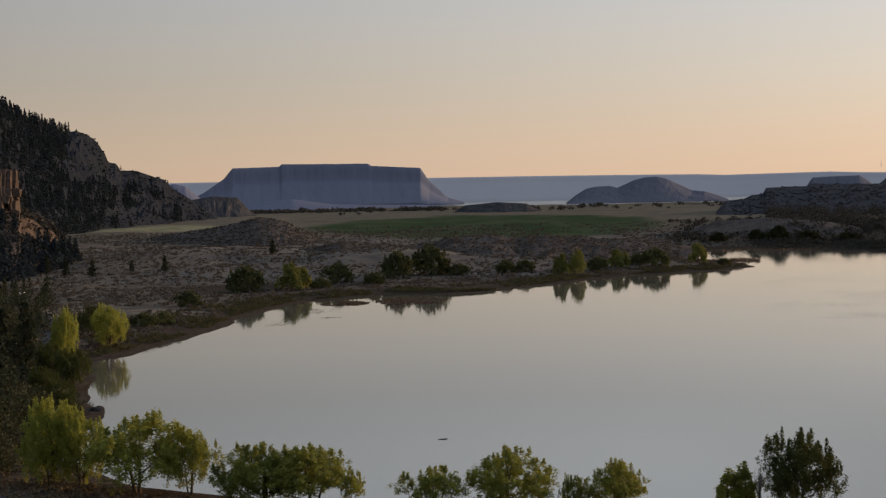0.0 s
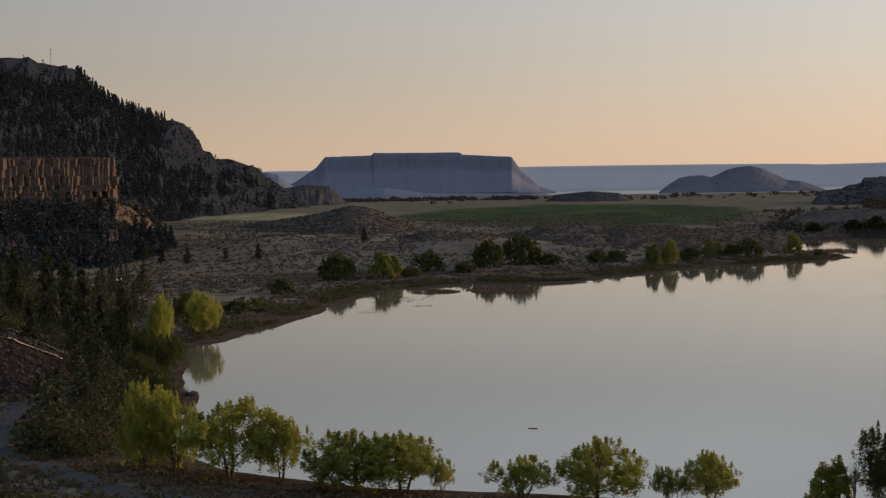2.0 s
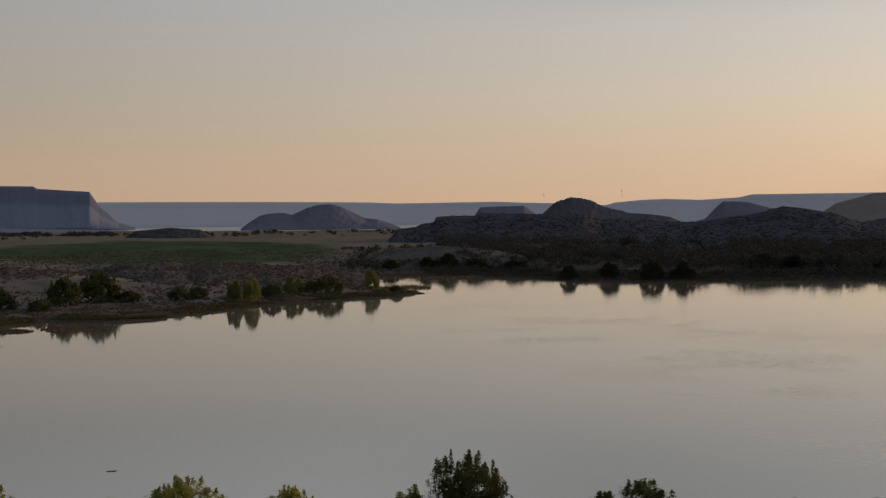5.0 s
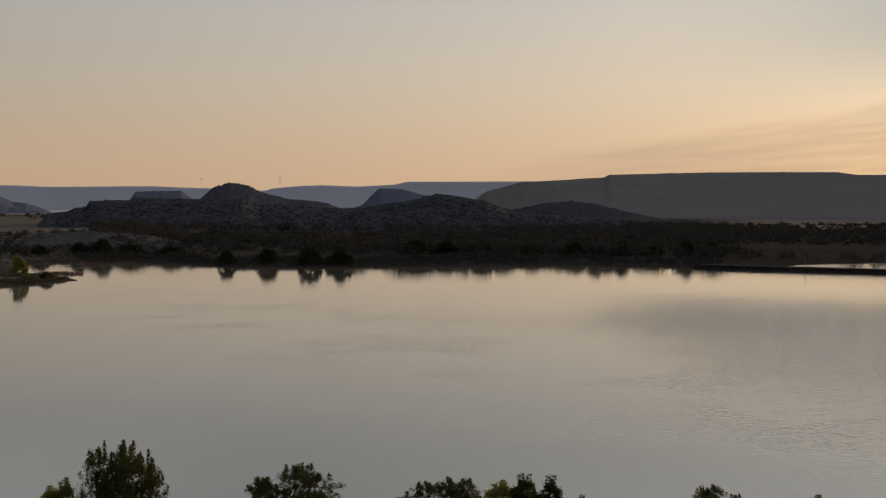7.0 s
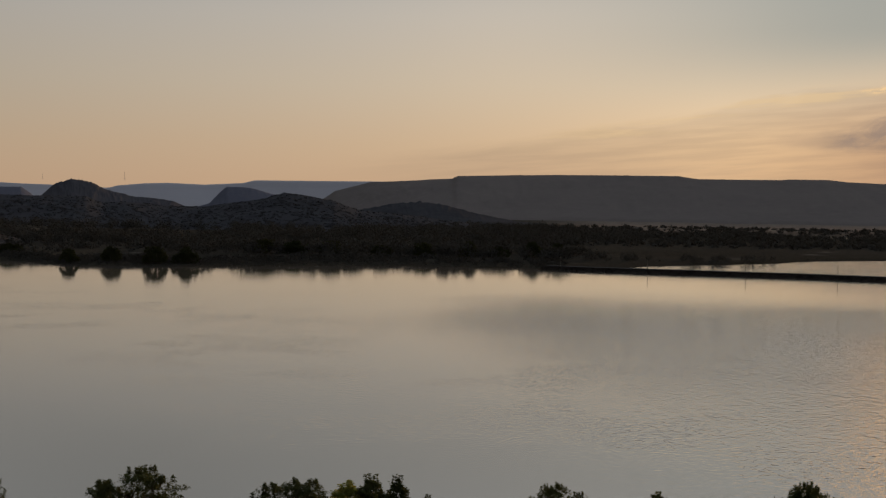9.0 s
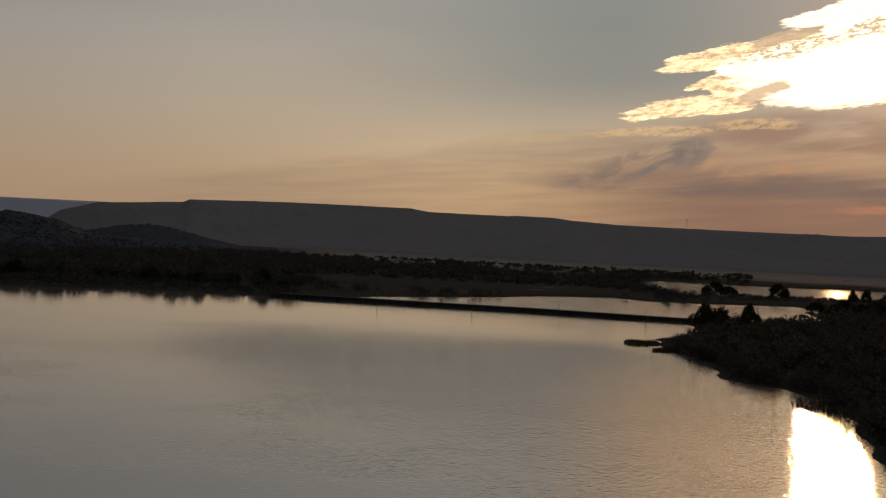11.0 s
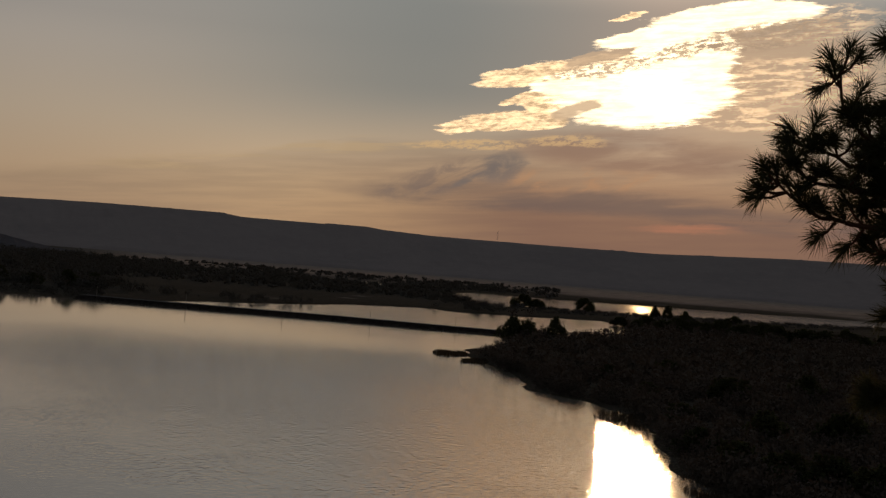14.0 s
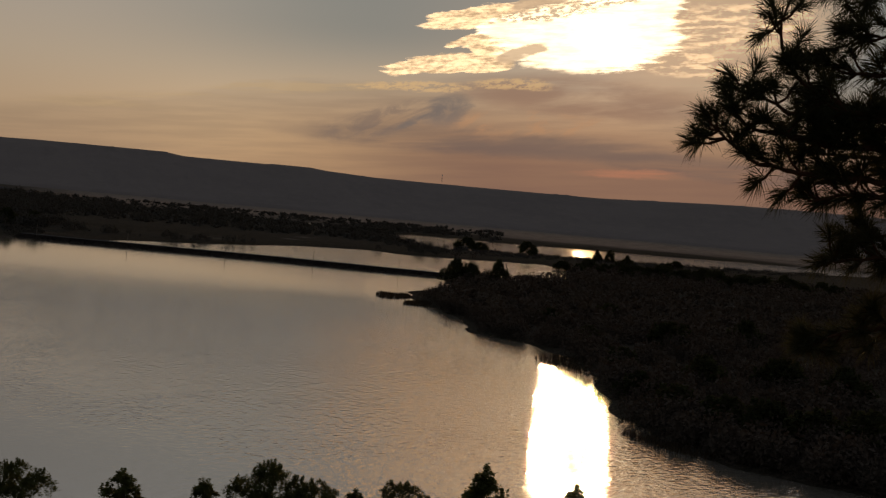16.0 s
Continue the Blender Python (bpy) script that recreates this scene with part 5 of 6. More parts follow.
inland = rng.uniform(-1.0, 7.0, 190)
x, y = x - tan_[:, 1] * inland, y + tan_[:, 0] * inland
z, ok = on_land(x, y, -0.3)
woods("shoreline_bushes", [(p, r, max(t, 0) - 0.3, h, h * rng.uniform(0.9, 1.4)) for p, r, t, h in zip(x[ok], y[ok], z[ok], rng.uniform(2.0, 6.5, ok.sum()))], 26, BRUSH, "dark bushes leaning over the peninsula's shore", False, 170)
# sagebrush
a, d = rng.uniform(-26, 13, 34000), 330 + 1000 * rng.random(34000) ** 1.2
x, y = polar(a, d)
z, ok = on_land(x, y, 0.9)
ok &= fbm(x * 0.018 + 4.0, y * 0.011, 4) > -0.30
woods("sagebrush", [(p, q, r - 0.15, h, h * 2.3) for p, q, r, h in zip(x[ok], y[ok], z[ok], rng.uniform(0.55, 1.1, ok.sum()) ** 2)], 9, SAGE, "grey-brown sagebrush over the steppe", False, 11)
# low dark brush down to the water on the far shore
edge = np.array(LAKE[21:28], float)
q = rng.uniform(0, len(edge) - 1.001, 1500)
k0 = q.astype(int)
x, y = (edge[k0, c] + (edge[k0 + 1, c] - edge[k0, c]) * (q - k0) for c in (0, 1))
out_ = rng.random(1500) ** 1.6 * 60
away = np.hypot(x, y)
x, y = x * (1 + out_ / away), y * (1 + out_ / away)
z, ok = on_land(x, y, 0.1)
woods("shore_brush", [(p, q, r - 0.3, h, h * 2.2) for p, q, r, h in zip(x[ok], y[ok], z[ok], rng.uniform(0.35, 0.9, ok.sum()) * (1 + out_[ok] / 16))], 35, THICKET, "low dark brush down to the far waterline", False, 60)
for name, hill, seed in (("mound_sage", mound, 31), ("rise_sage", swell, 32)):
    x, y, z = hill.surf(rng.uniform(0.03, 0.97, 2200), rng.uniform(-0.1, 0.95, 2200))
    woods(name, [(p, q, r - 0.25, h, h * 2.4) for p, q, r, h in zip(x, y, z, rng.uniform(0.5, 1.25, 2200) ** 1.2)], seed, SAGE, "dark sage and scrub over a low rise", False, 12)
# grass and weeds on the mud of the shore
edge = np.array(LAKE[1:17], float)
q = (len(edge) - 1.001) * rng.random(4200) ** 1.25
k0 = q.astype(int)
x, y = (edge[k0, c] + (edge[k0 + 1, c] - edge[k0, c]) * (q - k0) for c in (0, 1))
tan_ = edge[k0 + 1] - edge[k0]
tan_ /= np.hypot(tan_[:, 0], tan_[:, 1])[:, None]
inland = 1.2 + rng.random(4200) ** 1.3 * 20
x, y = x - tan_[:, 1] * inland, y + tan_[:, 0] * inland
z, ok = on_land(x, y, 0.35)
ok &= fbm(x * 0.06, y * 0.06, 3) > -0.2
woods("bank_grass", [(p, q, r - 0.1, h, h * 2.2) for p, q, r, h in zip(x[ok], y[ok], z[ok], rng.uniform(0.35, 1.1, ok.sum()))], 36, BANK_GRASS, "dull green grass and weeds along the bank", False, 40)
# undergrowth at the road
a, d = rng.uniform(-25, -14.0, 640), rng.uniform(196, 430, 640)
x, y = polar(a, d)
z, ok = on_land(x, y, 0.5)
ROAD_X = np.interp(y, [165, 184, 201, 213, 226, 240, 256, 270, 290, 315, 345, 380, 420], [-40, -63, -80, -84, -87, -88, -86, -86, -90, -97, -101, -104, -116])
ok &= ~((a < -18.5) & (d > 240) & (d < 305)) & ~((a > -17.2) & (d < 222)) & ~((a > -19.6) & (d < 206)) & (np.abs(x - ROAD_X) > 5) & ~((a < -20.6) & (d < 236))
woods("roadside_undergrowth", [(p, q, r - 0.2, h, h * 1.3) for p, q, r, h in zip(x[ok], y[ok], z[ok], rng.uniform(1.5, 6.5, ok.sum()))], 10, SHRUB, "dark shrubs beside the lake road", False, 420)
a, d = np.concatenate([rng.uniform(-25, -15.6, 150), rng.uniform(-20.2, -16.6, 46)]), np.concatenate([rng.uniform(285, 560, 150), rng.uniform(212, 285, 46)])
x, y = polar(a, d)
z, ok = on_land(x, y, 1.0)
ok &= ~((a < -18.3) & (d < 330) & (d > 240))
woods("roadside_conifers", [(p, q, r - 0.2, h, h * rng.uniform(0.4, 0.75)) for p, q, r, h in zip(x[ok], y[ok], z[ok], rng.uniform(5, 12, ok.sum()))], 12, NEAR_NEEDLE, "dark young conifers crowding the road", True, 260)
scree = Ridge([(-28, 300, 17), (-23.4, 298, 13), (-21.5, 299, 12.5), (-20.7, 300, 11.5), (-19.0, 303, 6.5), (-17.9, 306, 1)], [70, 65, 62, 60, 45, 25], hill_profile, 2.7, 0.12, 0.015, 160, 81, 0.12)
track = tagged(new("dirt_track"), "rutted dirt track with pale wheel ruts on the scree", "track")
for side_off in (0.0, 1.0):
    u = np.linspace(0.69, 0.90, 40)
    rows_ = []
    for v0 in np.linspace(0.0, 0.016, 3):
        tx_, ty_, tz_ = scree.surf(u, 0 * u - 0.02 + 0.16 * side_off + v0)
        rows_.append(np.stack([tx_, ty_, np.convolve(np.pad(tz_, 3, mode="edge"), np.ones(7) / 7, "valid") + 0.35 + 0.06 * (v0 == 0.008)], -1))
    i, j = np.meshgrid(np.arange(2), np.arange(39), indexing="ij")
    f = np.stack([i * 40 + j, i * 40 + j + 1, (i + 1) * 40 + j + 1, (i + 1) * 40 + j], -1).reshape(-1, 4)
    part_mesh("rut", mesh_from("rut", np.concatenate(rows_), f, PALE_DIRT, True), track, "pale dusty wheel rut")
scree.build("scree_bank", SCREE, "reddish scree slope above the lake road", "slope")

# ---- causeway ----
path = np.array([(486, 640), (499, 612), (528, 566), (560, 518), (582, 470), (600, 432), (612, 405)], float)
tt = np.linspace(0, 1, 90)
kk = np.linspace(0, 1, len(path))
cx, cy = np.interp(tt, kk, path[:, 0]), np.interp(tt, kk, path[:, 1])
dx, dy = np.gradient(cx), np.gradient(cy)
ln = np.hypot(dx, dy)
nx, ny = dy / ln, -dx / ln
prof = [(-10, -1.5), (-6.2, 1.45), (-5.6, 1.7), (5.6, 1.7), (6.2, 1.45), (10, -1.5)]
pv = np.stack([np.stack([cx + nx * o + fbm(cx * 0.4 + o, cy * 0.4, 2) * 0.5, cy + ny * o, 0 * cx + h + fbm(cx * 0.7 + o, cy * 0.7, 2) * 0.25], -1) for o, h in prof], 1)
i, j = np.meshgrid(np.arange(89), np.arange(5), indexing="ij")
f = np.stack([i * 6 + j, i * 6 + j + 1, (i + 1) * 6 + j + 1, (i + 1) * 6 + j], -1).reshape(-1, 4)
causeway = tagged(new("causeway"), "long rocky road causeway across the lake", "causeway")
part_mesh("embankment", mesh_from("embankment", pv.reshape(-1, 3), f, BANK_ROCK), causeway, "dark riprap embankment")
rv = np.stack([np.stack([cx + nx * o, cy + ny * o, 0 * cx + 2.02], -1) for o in (-4.2, 4.2)], 1)
f2 = np.stack([np.arange(89) * 2, np.arange(89) * 2 + 1, np.arange(89) * 2 + 3, np.arange(89) * 2 + 2], -1)
part_mesh("roadway", mesh_from("roadway", rv.reshape(-1, 3), f2, ASPHALT), causeway, "grey asphalt roadway")


def pole(height):
    root = tagged(new("utility_pole"), "thin wooden utility pole on the causeway", "pole", "poles along the causeway")
    part_mesh("shaft", mesh_from("shaft", *tube([(0, 0, -0.5), (0, 0, height * 0.5), (0, 0, height)], [0.16, 0.13, 0.10], 8), WOOD_GREY, True), root)
    bm = bmesh.new()
    box(bm, 0, 0, height - 0.5, 1.8, 0.12, 0.12, 0.02)
    arm = part("crossarm", bm, WOOD_GREY, root)
    for off_ in (-0.75, 0.0, 0.75):
        bm = bmesh.new()
        bmesh.ops.create_cone(bm, cap_ends=True, segments=8, radius1=0.07, radius2=0.04, depth=0.2, matrix=pose(off_, 0, height - 0.34))
        part("insulator", bm, DARK_GLASS, arm, "dark glass insulator")
    return root


first = None
for f in (0.06, 0.26, 0.42, 0.57, 0.72, 0.86):
    q = int(f * 89)
    m = pose(cx[q] + nx[q] * 4.9, cy[q] + ny[q] * 4.9, 1.6, 0, 0, math.degrees(math.atan2(dy[q], dx[q])) + 90)
    if first is None:
        first = pole(6.0)
        first.matrix_basis = m
    else:
        copy_thing(first, m)

# ---- foreground pine ----


def near(a, e, d):
    """A point on the lookout, by bearing, rise and distance."""
    x, y = polar(a, d)
    return np.array([x, y, 40 + d * math.tan(radians(e))])


pine = tagged(new("pine_tree"), "ponderosa pine with long needle tufts in silhouette", "tree")
px_, py_ = polar(84, 8.2)
base = float(ground_z(np.array([px_]), np.array([py_]))[0])
q = np.linspace(0, 1, 12)
part_mesh("trunk", mesh_from("trunk", *tube(np.stack([px_ + 0.1 * np.sin(q * 5), py_ + 0 * q, base - 0.3 + 9 * q], -1), 0.20 - 0.13 * q, 12), PINE_BARK, True), pine, "reddish flaky bark")
# boughs: from the trunk outward by bearing, rise, distance
BOUGHS = [[(84, 2.6, 8.2), (76, 2.0, 7.9), (70.5, 2.2, 7.7), (69.5, 2.3, 7.6), (68.0, 2.3, 7.5), (66.9, 2.4, 7.5), (65.8, 2.6, 7.45), (65.1, 3.1, 7.4), (64.5, 3.7, 7.4)],
          [(84, 3.2, 8.2), (76, 3.0, 7.9), (70.4, 3.4, 7.7), (68.0, 3.5, 7.6), (66.8, 3.7, 7.5), (65.7, 4.0, 7.45), (65.1, 4.3, 7.4)],
          [(84, 4.5, 8.2), (77, 4.3, 7.9), (71.0, 4.4, 7.7), (69.5, 4.8, 7.6), (68.0, 5.5, 7.5), (67.0, 6.3, 7.5), (66.5, 7.3, 7.5), (66.5, 8.1, 7.5)],
          [(84, 6.5, 8.3), (77, 6.2, 8.0), (71.0, 6.2, 7.9), (69.3, 6.4, 7.8), (68.2, 6.6, 7.8)],
          [(84, 9.5, 8.2), (77, 9.3, 7.8), (72.0, 9.6, 7.7), (70.0, 9.5, 7.6), (68.7, 9.4, 7.5)],
          [(84, 1.2, 8.2), (76, 1.3, 7.9), (70.5, 1.7, 7.7), (69.5, 1.6, 7.6), (68.6, 1.3, 7.6)],
          [(84, -0.8, 8.2), (77, -0.9, 8.0), (72.0, -0.7, 7.9), (70.2, -0.9, 7.8), (69.3, -1.0, 7.8)],
          [(84, -3.0, 8.2), (77, -3.2, 8.1), (72.0, -3.3, 8.0), (70.0, -3.7, 7.9), (68.8, -4.3, 7.9)],
          [(84, 5.0, 8.3), (76, 4.6, 8.0), (70.5, 4.2, 7.8), (68.6, 4.2, 7.7), (67.2, 4.6, 7.6), (66.2, 5.0, 7.6), (65.4, 5.5, 7.5)],
          [(84, 3.8, 8.4), (77, 3.2, 8.2), (71.5, 3.0, 8.0), (69.5, 3.1, 7.9), (67.9, 3.1, 7.8)],
          [(84, 8.0, 8.3), (77, 7.6, 8.1), (72.0, 7.6, 8.0), (70.4, 7.8, 7.9), (69.5, 7.7, 7.9)],
          [(84, 5.6, 8.4), (77, 5.2, 8.2), (72.0, 5.0, 8.1), (70.0, 4.9, 8.0), (68.4, 5.0, 7.9)],
          [(84, 0.4, 8.4), (77, 0.2, 8.2), (73.0, 0.3, 8.1), (71.4, 0.2, 8.0), (70.2, 0.1, 8.0)]]
prng = np.random.default_rng(19)
tufts = []
for bough in BOUGHS:
    pts = np.array([near(b, e, d) for b, e, d in bough])
    leg = np.concatenate([[0], np.cumsum(np.linalg.norm(np.diff(pts, axis=0), axis=1))])
    qq = np.linspace(0, leg[-1], 40)
    fine_path = np.stack([np.interp(qq, leg, pts[:, c]) for c in range(3)], -1)
    fine_path[1:-1] += prng.normal(0, 0.008, (38, 3))
    pile = Pile()
    pile.put(*tube(fine_path, np.linspace(0.040, 0.007, 40), 7))
    for k in range(16, 40):
        if prng.random() < (0.46 if k < 29 else 0.26 if k < 38 else 0.0):
            continue
        for s in range(4 if k == 39 else 2):
            d = fine_path[min(k + 1, 39)] - fine_path[k - 1]
            d /= np.linalg.norm(d)
            way = d * prng.uniform(0.2, 0.9) + prng.normal(0, 0.6, 3) + [0, 0, 0.30]
            way /= np.linalg.norm(way)
            tip = fine_path[k] + way * prng.uniform(0.07, 0.17)
            pile.put(*tube([fine_path[k], fine_path[k] * 0.5 + tip * 0.5 + [0, 0, -0.015], tip], [0.008, 0.007, 0.005], 5))
            tufts.append((tip, way))
    part_mesh("bough", pile.mesh("bough", PINE_BARK, True), pine)
tp, td = np.array([t for t, _ in tufts]), np.array([w for _, w in tufts])
per = 130
c0, dd = np.repeat(tp, per, 0), np.repeat(td, per, 0)
n = len(c0)
along = prng.uniform(-0.06, 0.01, n)
way = prng.normal(0, 1, (n, 3))
way /= np.linalg.norm(way, axis=1)[:, None]
way = way * 0.62 + dd * prng.uniform(0.25, 1.0, n)[:, None] + np.array([0, 0, 0.06])
way /= np.linalg.norm(way, axis=1)[:, None]
c0 = c0 + dd * along[:, None]
lenn = prng.uniform(0.085, 0.145, n)[:, None]
sidev = np.cross(way, prng.normal(0, 1, (n, 3)))
sidev /= np.linalg.norm(sidev, axis=1)[:, None]
sidev *= 0.0014
midp = c0 + way * lenn * 0.55
end = c0 + way * lenn + np.array([0, 0, -0.012])
v = np.stack([c0 - sidev, c0 + sidev, midp + sidev, end, midp - sidev], 1).reshape(-1, 3)
fq = np.arange(n)[:, None] * 5 + np.array([0, 1, 2, 3, 4])
part_mesh("needles", mesh_from("needles", v, fq, PINE_NEEDLE), pine, "long dark green needles in tufts")


# ---- small things by the water ----
def reeds(name, x, y, height, label, seed, mat=REED):
    """Upright blades in a bed on the shallow water."""
    r = np.random.default_rng(seed)
    n = len(x)
    h = height * (0.5 + r.random(n))
    lean = r.normal(0, 0.25, (n, 2)) * h[:, None]
    a = r.random(n) * 6.283
    wx, wy = np.cos(a) * 0.16, np.sin(a) * 0.16
    z0 = np.full(n, -0.05)
    v = np.stack([np.stack([x - wx, y - wy, z0], -1), np.stack([x + wx, y + wy, z0], -1), np.stack([x + wx * 0.3 + lean[:, 0], y + wy * 0.3 + lean[:, 1], h], -1), np.stack([x - wx * 0.3 + lean[:, 0], y - wy * 0.3 + lean[:, 1], h], -1)], 1).reshape(-1, 3)
    return tagged(new(name, mesh_from(name, v, np.arange(4 * n).reshape(-1, 4), mat)), label, "reeds", kind="stuff")


def bed(cx_, cy_, a, b, turn, n, r):
    q, t = np.sqrt(r.random(n)), r.random(n) * 6.283
    u, v = a * q * np.cos(t), b * q * np.sin(t)
    c, s_ = math.cos(radians(turn)), math.sin(radians(turn))
    x, y = cx_ + u * c - v * s_, cy_ + u * s_ + v * c
    keep = fbm(x * 0.25, y * 0.12, 3) > -0.12
    return x[keep], y[keep]


rr = np.random.default_rng(90)
beds = [bed(-12, 517, 13, 16, 0, 4200, rr), bed(-36, 512, 9, 10, 0, 2200, rr)]
reeds("reed_beds", np.concatenate([b[0] for b in beds]), np.concatenate([b[1] for b in beds]), 0.26, "brown reed mats floating near the shore", 91)
beds = [bed(-46, 478, 7, 16, -20, 600, rr), bed(-50, 440, 4, 22, -8, 350, rr), bed(-40, 455, 9, 3, 0, 250, rr)]
reeds("water_weed", np.concatenate([b[0] for b in beds]), np.concatenate([b[1] for b in beds]), 0.07, "dark weed drifting on the shallows", 94, RUSH)
beds = [bed(448, 352, 16, 7, 35, 1500, rr), bed(425, 322, 14, 5, 30, 1200, rr), bed(322, 190, 10, 18, -40, 1500, rr), bed(236, 118, 8, 20, -40, 1500, rr)]
reeds("shore_reeds", np.concatenate([b[0] for b in beds]), np.concatenate([b[1] for b in beds]), 0.8, "dark reeds along the peninsula's edge", 92, RUSH)


def stone(name, x, y, z, size, flat, seed, mat, label):
    bm = bmesh.new()
    bmesh.ops.create_icosphere(bm, subdivisions=4, radius=1)
    for v in bm.verts:
        k = 1 + 0.30 * noise.noise(v.co * 1.4 + Vector((seed, 0, 0))) + 0.10 * noise.noise(v.co * 4 + Vector((0, seed, 0)))
        v.co = Vector((v.co.x * k * size, v.co.y * k * size * 0.8, v.co.z * k * size * flat))
    ob = tagged(part(name, bm, mat), label, "rock")
    ob.location = (x, y, z)
    return ob


stone("boulder", -65.6, 265.5, 0.15, 1.5, 0.55, 3.0, RIPRAP, "dark wet boulder in the lake shallows")
stone("boulder", -67.3, 266.5, 0.05, 0.8, 0.5, 8.0, RIPRAP, "smaller dark boulder in the lake shallows")

# driftwood
lx, ly = polar(-0.17, 227)
log = tagged(new("driftwood_log", mesh_from("driftwood_log", *tube([(-0.8, 0, 0), (-0.3, 0.05, 0.0), (0.4, 0.0, 0.02), (0.85, -0.1, 0.06)], [0.05, 0.08, 0.07, 0.03], 10), WOOD_GREY, True)), "short dark driftwood log afloat on the lake", "log")
log.location = (lx, ly, 0.04)

# ---- lake road ----
rp = np.array([(-10, 158), (-36, 166), (-49, 172), (-55, 176.5), (-63, 184), (-73, 192), (-80, 201), (-84, 213), (-87, 226), (-88, 240), (-86, 256), (-86, 270), (-90, 290), (-97, 315), (-101, 345), (-104, 380), (-116, 420), (-140, 470), (-165, 540)], float)
q = np.linspace(0, len(rp) - 1, 170)
rx_, ry_ = np.interp(q, np.arange(len(rp)), rp[:, 0]), np.interp(q, np.arange(len(rp)), rp[:, 1])
ker = np.ones(9) / 9
rx_, ry_ = np.convolve(np.pad(rx_, 4, mode="edge"), ker, "valid"), np.convolve(np.pad(ry_, 4, mode="edge"), ker, "valid")
tx, ty = np.gradient(rx_), np.gradient(ry_)
tl = np.hypot(tx, ty)
offs = np.linspace(-2.5, 2.5, 7)
ex, ey = rx_[:, None] + (ty / tl)[:, None] * offs, ry_[:, None] - (tx / tl)[:, None] * offs
ez = ground_z(ex, ey).max(axis=1, keepdims=True) + 0.10 - 0.04 * (offs / 3) ** 2
i, j = np.meshgrid(np.arange(169), np.arange(6), indexing="ij")
f = np.stack([i * 7 + j, i * 7 + j + 1, (i + 1) * 7 + j + 1, (i + 1) * 7 + j], -1).reshape(-1, 4)
tagged(new("road", mesh_from("road", np.stack([ex, ey, np.broadcast_to(ez, ex.shape)], -1).reshape(-1, 3), f, ASPHALT, True)), "narrow grey asphalt road along the lake", "road", kind="structure")


# ---- trailers on the steppe ----
def trailer(x, y, turn, length):
    z = float(ground_z(np.array([x]), np.array([y]))[0])
    root = tagged(new("camper_trailer"), "small white teardrop trailer parked on the steppe", "trailer", "trailers on the steppe")
    bm = bmesh.new()
    box(bm, 0, 0, 1.55, length, 2.3, 2.1, 0.22)
    part("body", bm, WHITE, root)
    for sx_ in (-0.28, 0.28):
        bm = bmesh.new()
        box(bm, sx_ * length, -1.16, 1.85, 0.9, 0.04, 0.55, 0.03)
        part("window", bm, DARK_GLASS, root, "dark window")
    bm = bmesh.new()
    box(bm, 0.02 * length, -1.165, 1.45, 0.62, 0.05, 1.75, 0.02)
    door = part("door", bm, GREY_STEEL, root, "grey door")
    bm = bmesh.new()
    box(bm, 0.02 * length + 0.22, -1.21, 1.35, 0.05, 0.05, 0.18, 0.01)
    part("handle", bm, DARK_GLASS, door, "black handle")
    for sx_ in (-0.12, 0.10):
        for sy_ in (-1.0, 1.0):
            bm = bmesh.new()
            bmesh.ops.create_cone(bm, cap_ends=True, segments=20, radius1=0.34, radius2=0.34, depth=0.24, matrix=pose(sx_ * length, sy_, 0.34, 90))
            wheel = part("wheel", bm, DARK_GLASS, root, "black tyre")
            bm = bmesh.new()
            bmesh.ops.create_cone(bm, cap_ends=True, segments=16, radius1=0.17, radius2=0.15, depth=0.28, matrix=pose(sx_ * length, sy_, 0.34, 90))
            part("hub", bm, GREY_STEEL, wheel, "grey steel hub")
    bm = bmesh.new()
    box(bm, length / 2 + 0.6, 0, 0.55, 1.4, 0.12, 0.12, 0.02)
    part("drawbar", bm, GREY_STEEL, root)
    root.matrix_basis = pose(x, y, z, 0, 0, turn) @ Matrix.Scale(0.62, 4)


trailer(-163.6, 549, 60, 3.6)
trailer(-185, 565, -20, 4.2)


# ---- masts ----
def lattice_mast(name, a, r, z, height, width, label):
    root = tagged(new(name), label, "mast")
    for cx_, cy_ in ((1, 0), (-0.5, 0.87), (-0.5, -0.87)):
        part_mesh("leg", mesh_from("leg", *tube([(cx_ * width, cy_ * width, -1), (cx_ * width * 0.6, cy_ * width * 0.6, height)], [0.16, 0.12], 5), GREY_STEEL), root)
    for k in range(6):
        h0 = height * k / 6
        w0 = width * (1 - 0.4 * k / 6)
        part_mesh("brace", mesh_from("brace", *tube([(w0, 0, h0), (-w0 * 0.5, w0 * 0.87, h0 + height / 12), (-w0 * 0.5, -w0 * 0.87, h0 + height / 6)], [0.07, 0.07, 0.07], 4), GREY_STEEL), root)
    bm = bmesh.new()
    box(bm, 0, 0, height * 0.8, width * 2.6, 0.5, 0.9, 0.1)
    part("antenna", bm, WHITE, root, "white panel antenna")
    root.matrix_basis = Matrix.Translation((*polar(a, r), z))


mx, my, mz = mountain.surf(np.array([u_of(-18.9)]), np.array([0.0]))
lattice_mast("radio_mast", math.degrees(math.atan2(mx[0], my[0])), math.hypot(mx[0], my[0]), float(mz[0]), 15, 0.8, "thin steel radio mast on the mountain's crest")
lattice_mast("ridge_mast", 20.3, 4735, 83, 26, 1.6, "distant steel mast on the plateau rim")
lattice_mast("ridge_mast", 17.2, 4745, 84, 18, 1.4, "distant steel mast on the plateau rim")
lattice_mast("ridge_mast", 53.4, 2750, 75, 15, 1.2, "distant steel mast on the plateau rim")

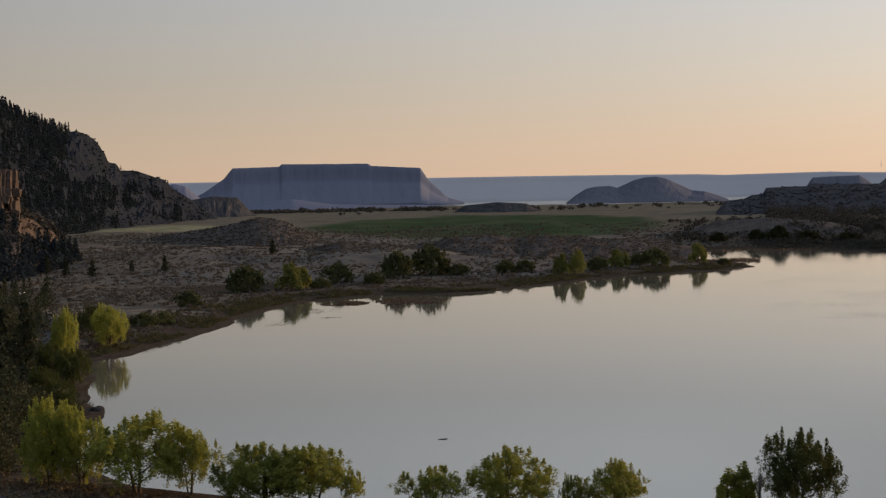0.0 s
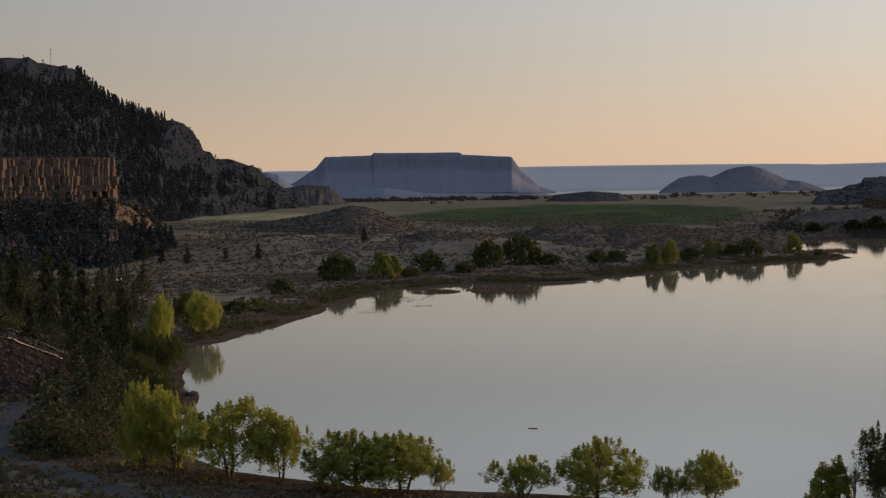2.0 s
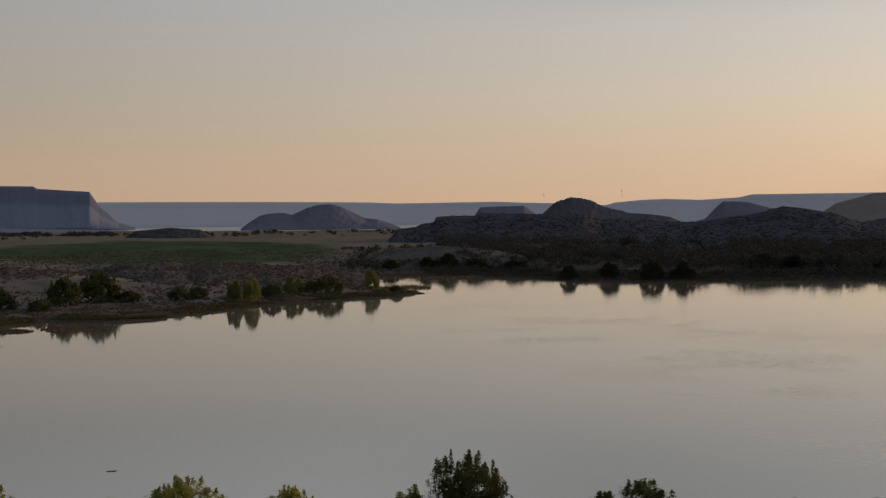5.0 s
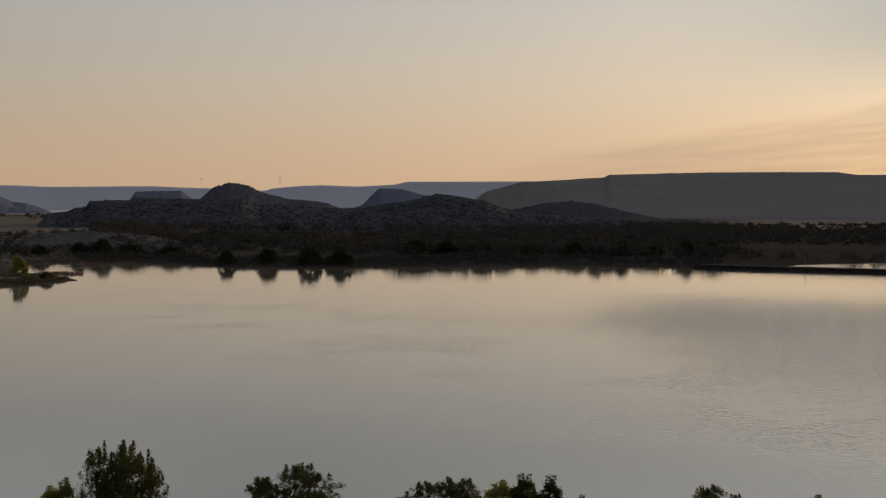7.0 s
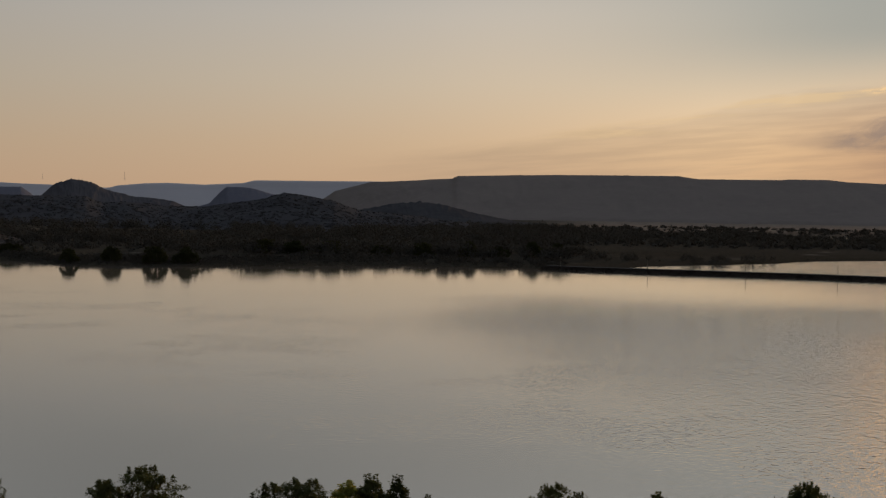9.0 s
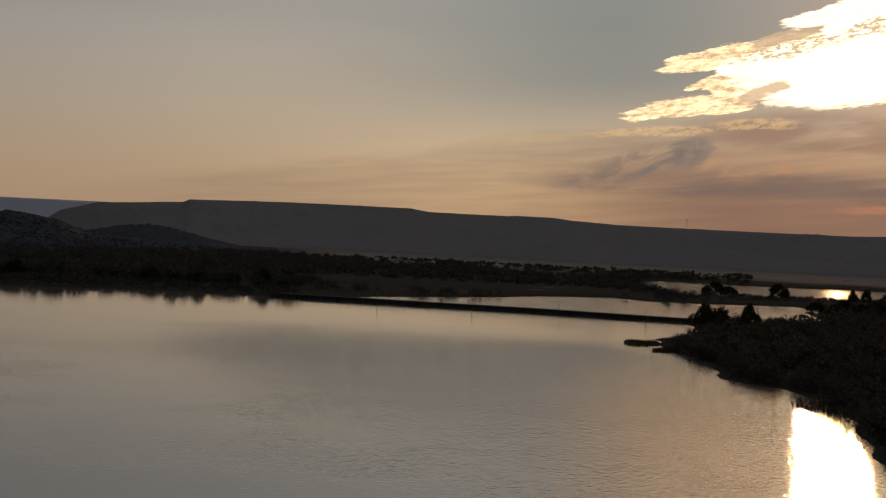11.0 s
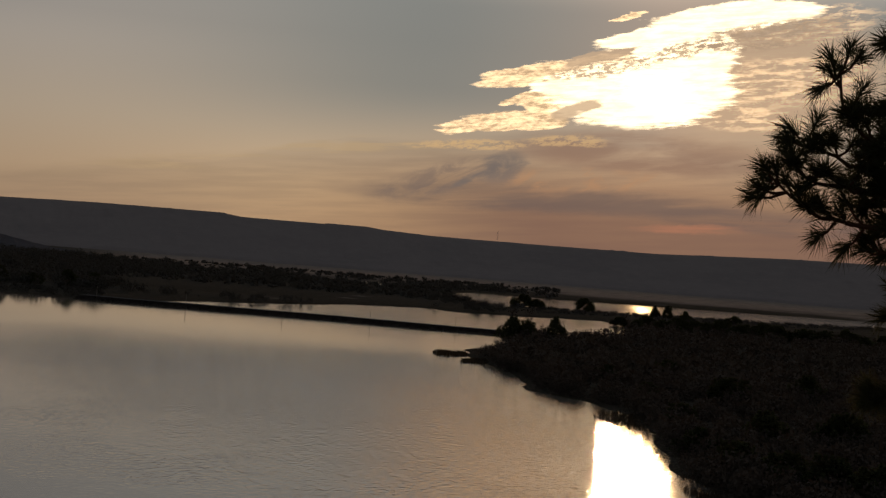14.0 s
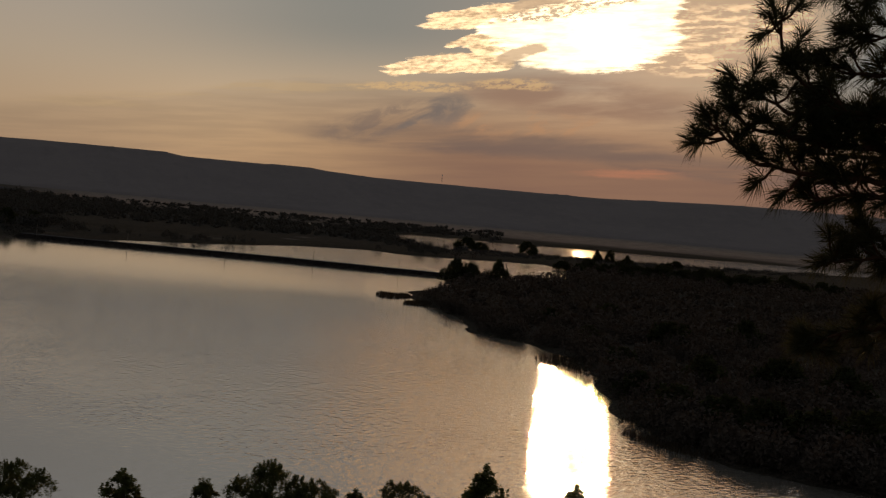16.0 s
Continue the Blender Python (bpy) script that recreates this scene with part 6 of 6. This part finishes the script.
# grey-green shrubs on the lookout's slope
a, d = rng.uniform(-25, -15.2, 420), rng.uniform(150, 208, 420)
x, y = polar(a, d)
z, ok = on_land(x, y, 0.5)
ok &= (np.hypot(x + 60, y - 180) > 9) & (np.abs(x - np.interp(y, [158, 166, 172, 176, 184, 192, 201, 213], [-10, -36, -49, -55, -63, -73, -80, -84])) > 4.5) & ~((a > -19.5) & (d > 176))
woods("slope_shrubs", [(p, q, r - 0.2, h, h * 1.7) for p, q, r, h in zip(x[ok], y[ok], z[ok], rng.uniform(0.8, 2.3, ok.sum()))], 37, SHRUB, "grey-green shrubs on the lookout's slope", False, 240)
# dry grass and stones on the near bank
a, d = rng.uniform(-25, 2, 5200), rng.uniform(140, 262, 5200)
x, y = polar(a, d)
z, ok = on_land(x, y, 0.5)
woods("dry_grass", [(p, q, r - 0.05, h, h * 1.8) for p, q, r, h in zip(x[ok], y[ok], z[ok], rng.uniform(0.25, 0.9, ok.sum()))], 14, STRAW, "dry grass and low brush on the near bank", False, 14)
for n in range(14):
    x, y = polar(rng.uniform(-21, -9), rng.uniform(158, 186))
    stone("boulder", x, y, float(ground_z(np.array([x]), np.array([y]))[0]), rng.uniform(0.3, 0.9), 0.6, n * 1.7, BASALT, "grey basalt boulder on the near bank")


def rubble(name, x, y, z, size, mat, label, seed):
    """Broken stones, each a crooked octahedron, in one mass."""
    r = np.random.default_rng(seed)
    n = len(x)
    o = np.array([(1, 0, 0), (0, 1, 0), (-1, 0, 0), (0, -1, 0), (0, 0, 1), (0, 0, -1)], float)
    v = o[None] * (0.55 + 0.75 * r.random((n, 6, 1))) * size[:, None, None] * [1, 1, 0.7]
    t = r.random(n) * 6.283
    c, s_ = np.cos(t)[:, None], np.sin(t)[:, None]
    v = np.stack([v[..., 0] * c - v[..., 1] * s_ + x[:, None], v[..., 0] * s_ + v[..., 1] * c + y[:, None], v[..., 2] + 0.25 * v[..., 0] + z[:, None]], -1).reshape(-1, 3)
    f = np.array([(0, 1, 4), (1, 2, 4), (2, 3, 4), (3, 0, 4), (1, 0, 5), (2, 1, 5), (3, 2, 5), (0, 3, 5)])
    f = (f[None] + 6 * np.arange(n)[:, None, None]).reshape(-1, 3)
    return tagged(new(name, mesh_from(name, v, f, mat)), label, "stones", kind="stuff")


u, v = rng.uniform(0, 1, 2600), rng.uniform(0.0, 1.0, 2600)
x, y, z = scree.surf(u, v)
z = np.maximum(z, ground_z(x, y))
rubble("scree_stones", x, y, z, rng.uniform(0.15, 0.75, 2600) ** 1.5 + 0.1, RIPRAP, "loose dark stones over the scree bank", 21)
a, d = rng.uniform(-24, -8, 1500), rng.uniform(150, 250, 1500)
x, y = polar(a, d)
z, ok = on_land(x, y, 0.4)
rubble("bank_stones", x[ok], y[ok], z[ok], rng.uniform(0.1, 0.4, ok.sum()), BASALT, "small basalt stones strewn over the near bank", 22)


def bare_shrub(x, y, height, seed):
    """A leafless shrub: forked grey twigs fanning upward."""
    r = np.random.default_rng(seed)
    z = float(ground_z(np.array([x]), np.array([y]))[0])
    root = tagged(new("bare_shrub"), "leafless grey shrub with fine upright twigs", "shrub")
    for k in range(26):
        a, lean = r.random() * 6.283, r.uniform(0.05, 0.32)
        p = [np.array([math.cos(a) * lean * h * h * 0.30, math.sin(a) * lean * h * h * 0.30, h]) * [1, 1, height / 4] + r.normal(0, 0.05, 3) for h in np.linspace(0, 4 * r.uniform(0.7, 1), 6)]
        part_mesh("twig", mesh_from("twig", *tube(p, [0.035, 0.03, 0.024, 0.018, 0.013, 0.007], 4), WOOD_GREY), root)
        for w in range(3):
            st = p[2 + w]
            part_mesh("twig", mesh_from("twig", *tube([st, st + r.normal(0, 0.12, 3) + [0, 0, 0.4], st + r.normal(0, 0.25, 3) + [0, 0, 0.8]], [0.018, 0.013, 0.006], 4), WOOD_GREY), root)
    root.location = (x, y, z)


bare_shrub(*polar(12.45, 173), 6.2, 5)

q = rng.integers(0, 90, 1500)
side_ = rng.choice([-1, 1], 1500) * rng.uniform(5.8, 9.2, 1500)
x, y = cx[q] + nx[q] * side_ + rng.normal(0, 1.5, 1500), cy[q] + ny[q] * side_ + rng.normal(0, 1.5, 1500)
rubble("causeway_riprap", x, y, 1.45 - (np.abs(side_) - 6.2) * 0.77, rng.uniform(0.25, 0.7, 1500), BANK_ROCK, "dark broken riprap along the causeway", 23)
# pale sediment and floating weed drifting off the shore, low tufts on the spit
beds = [bed(14, 590, 20, 5, 45, 1300, rr), bed(60, 640, 26, 4, 38, 1400, rr), bed(150, 735, 14, 24, -10, 1600, rr), bed(200, 850, 40, 8, -8, 1600, rr), bed(100, 655, 20, 3, 25, 700, rr)]
reeds("shore_grass", np.concatenate([b[0] for b in beds]), np.concatenate([b[1] for b in beds]), 0.75, "brown rushes fringing the far shore", 93)
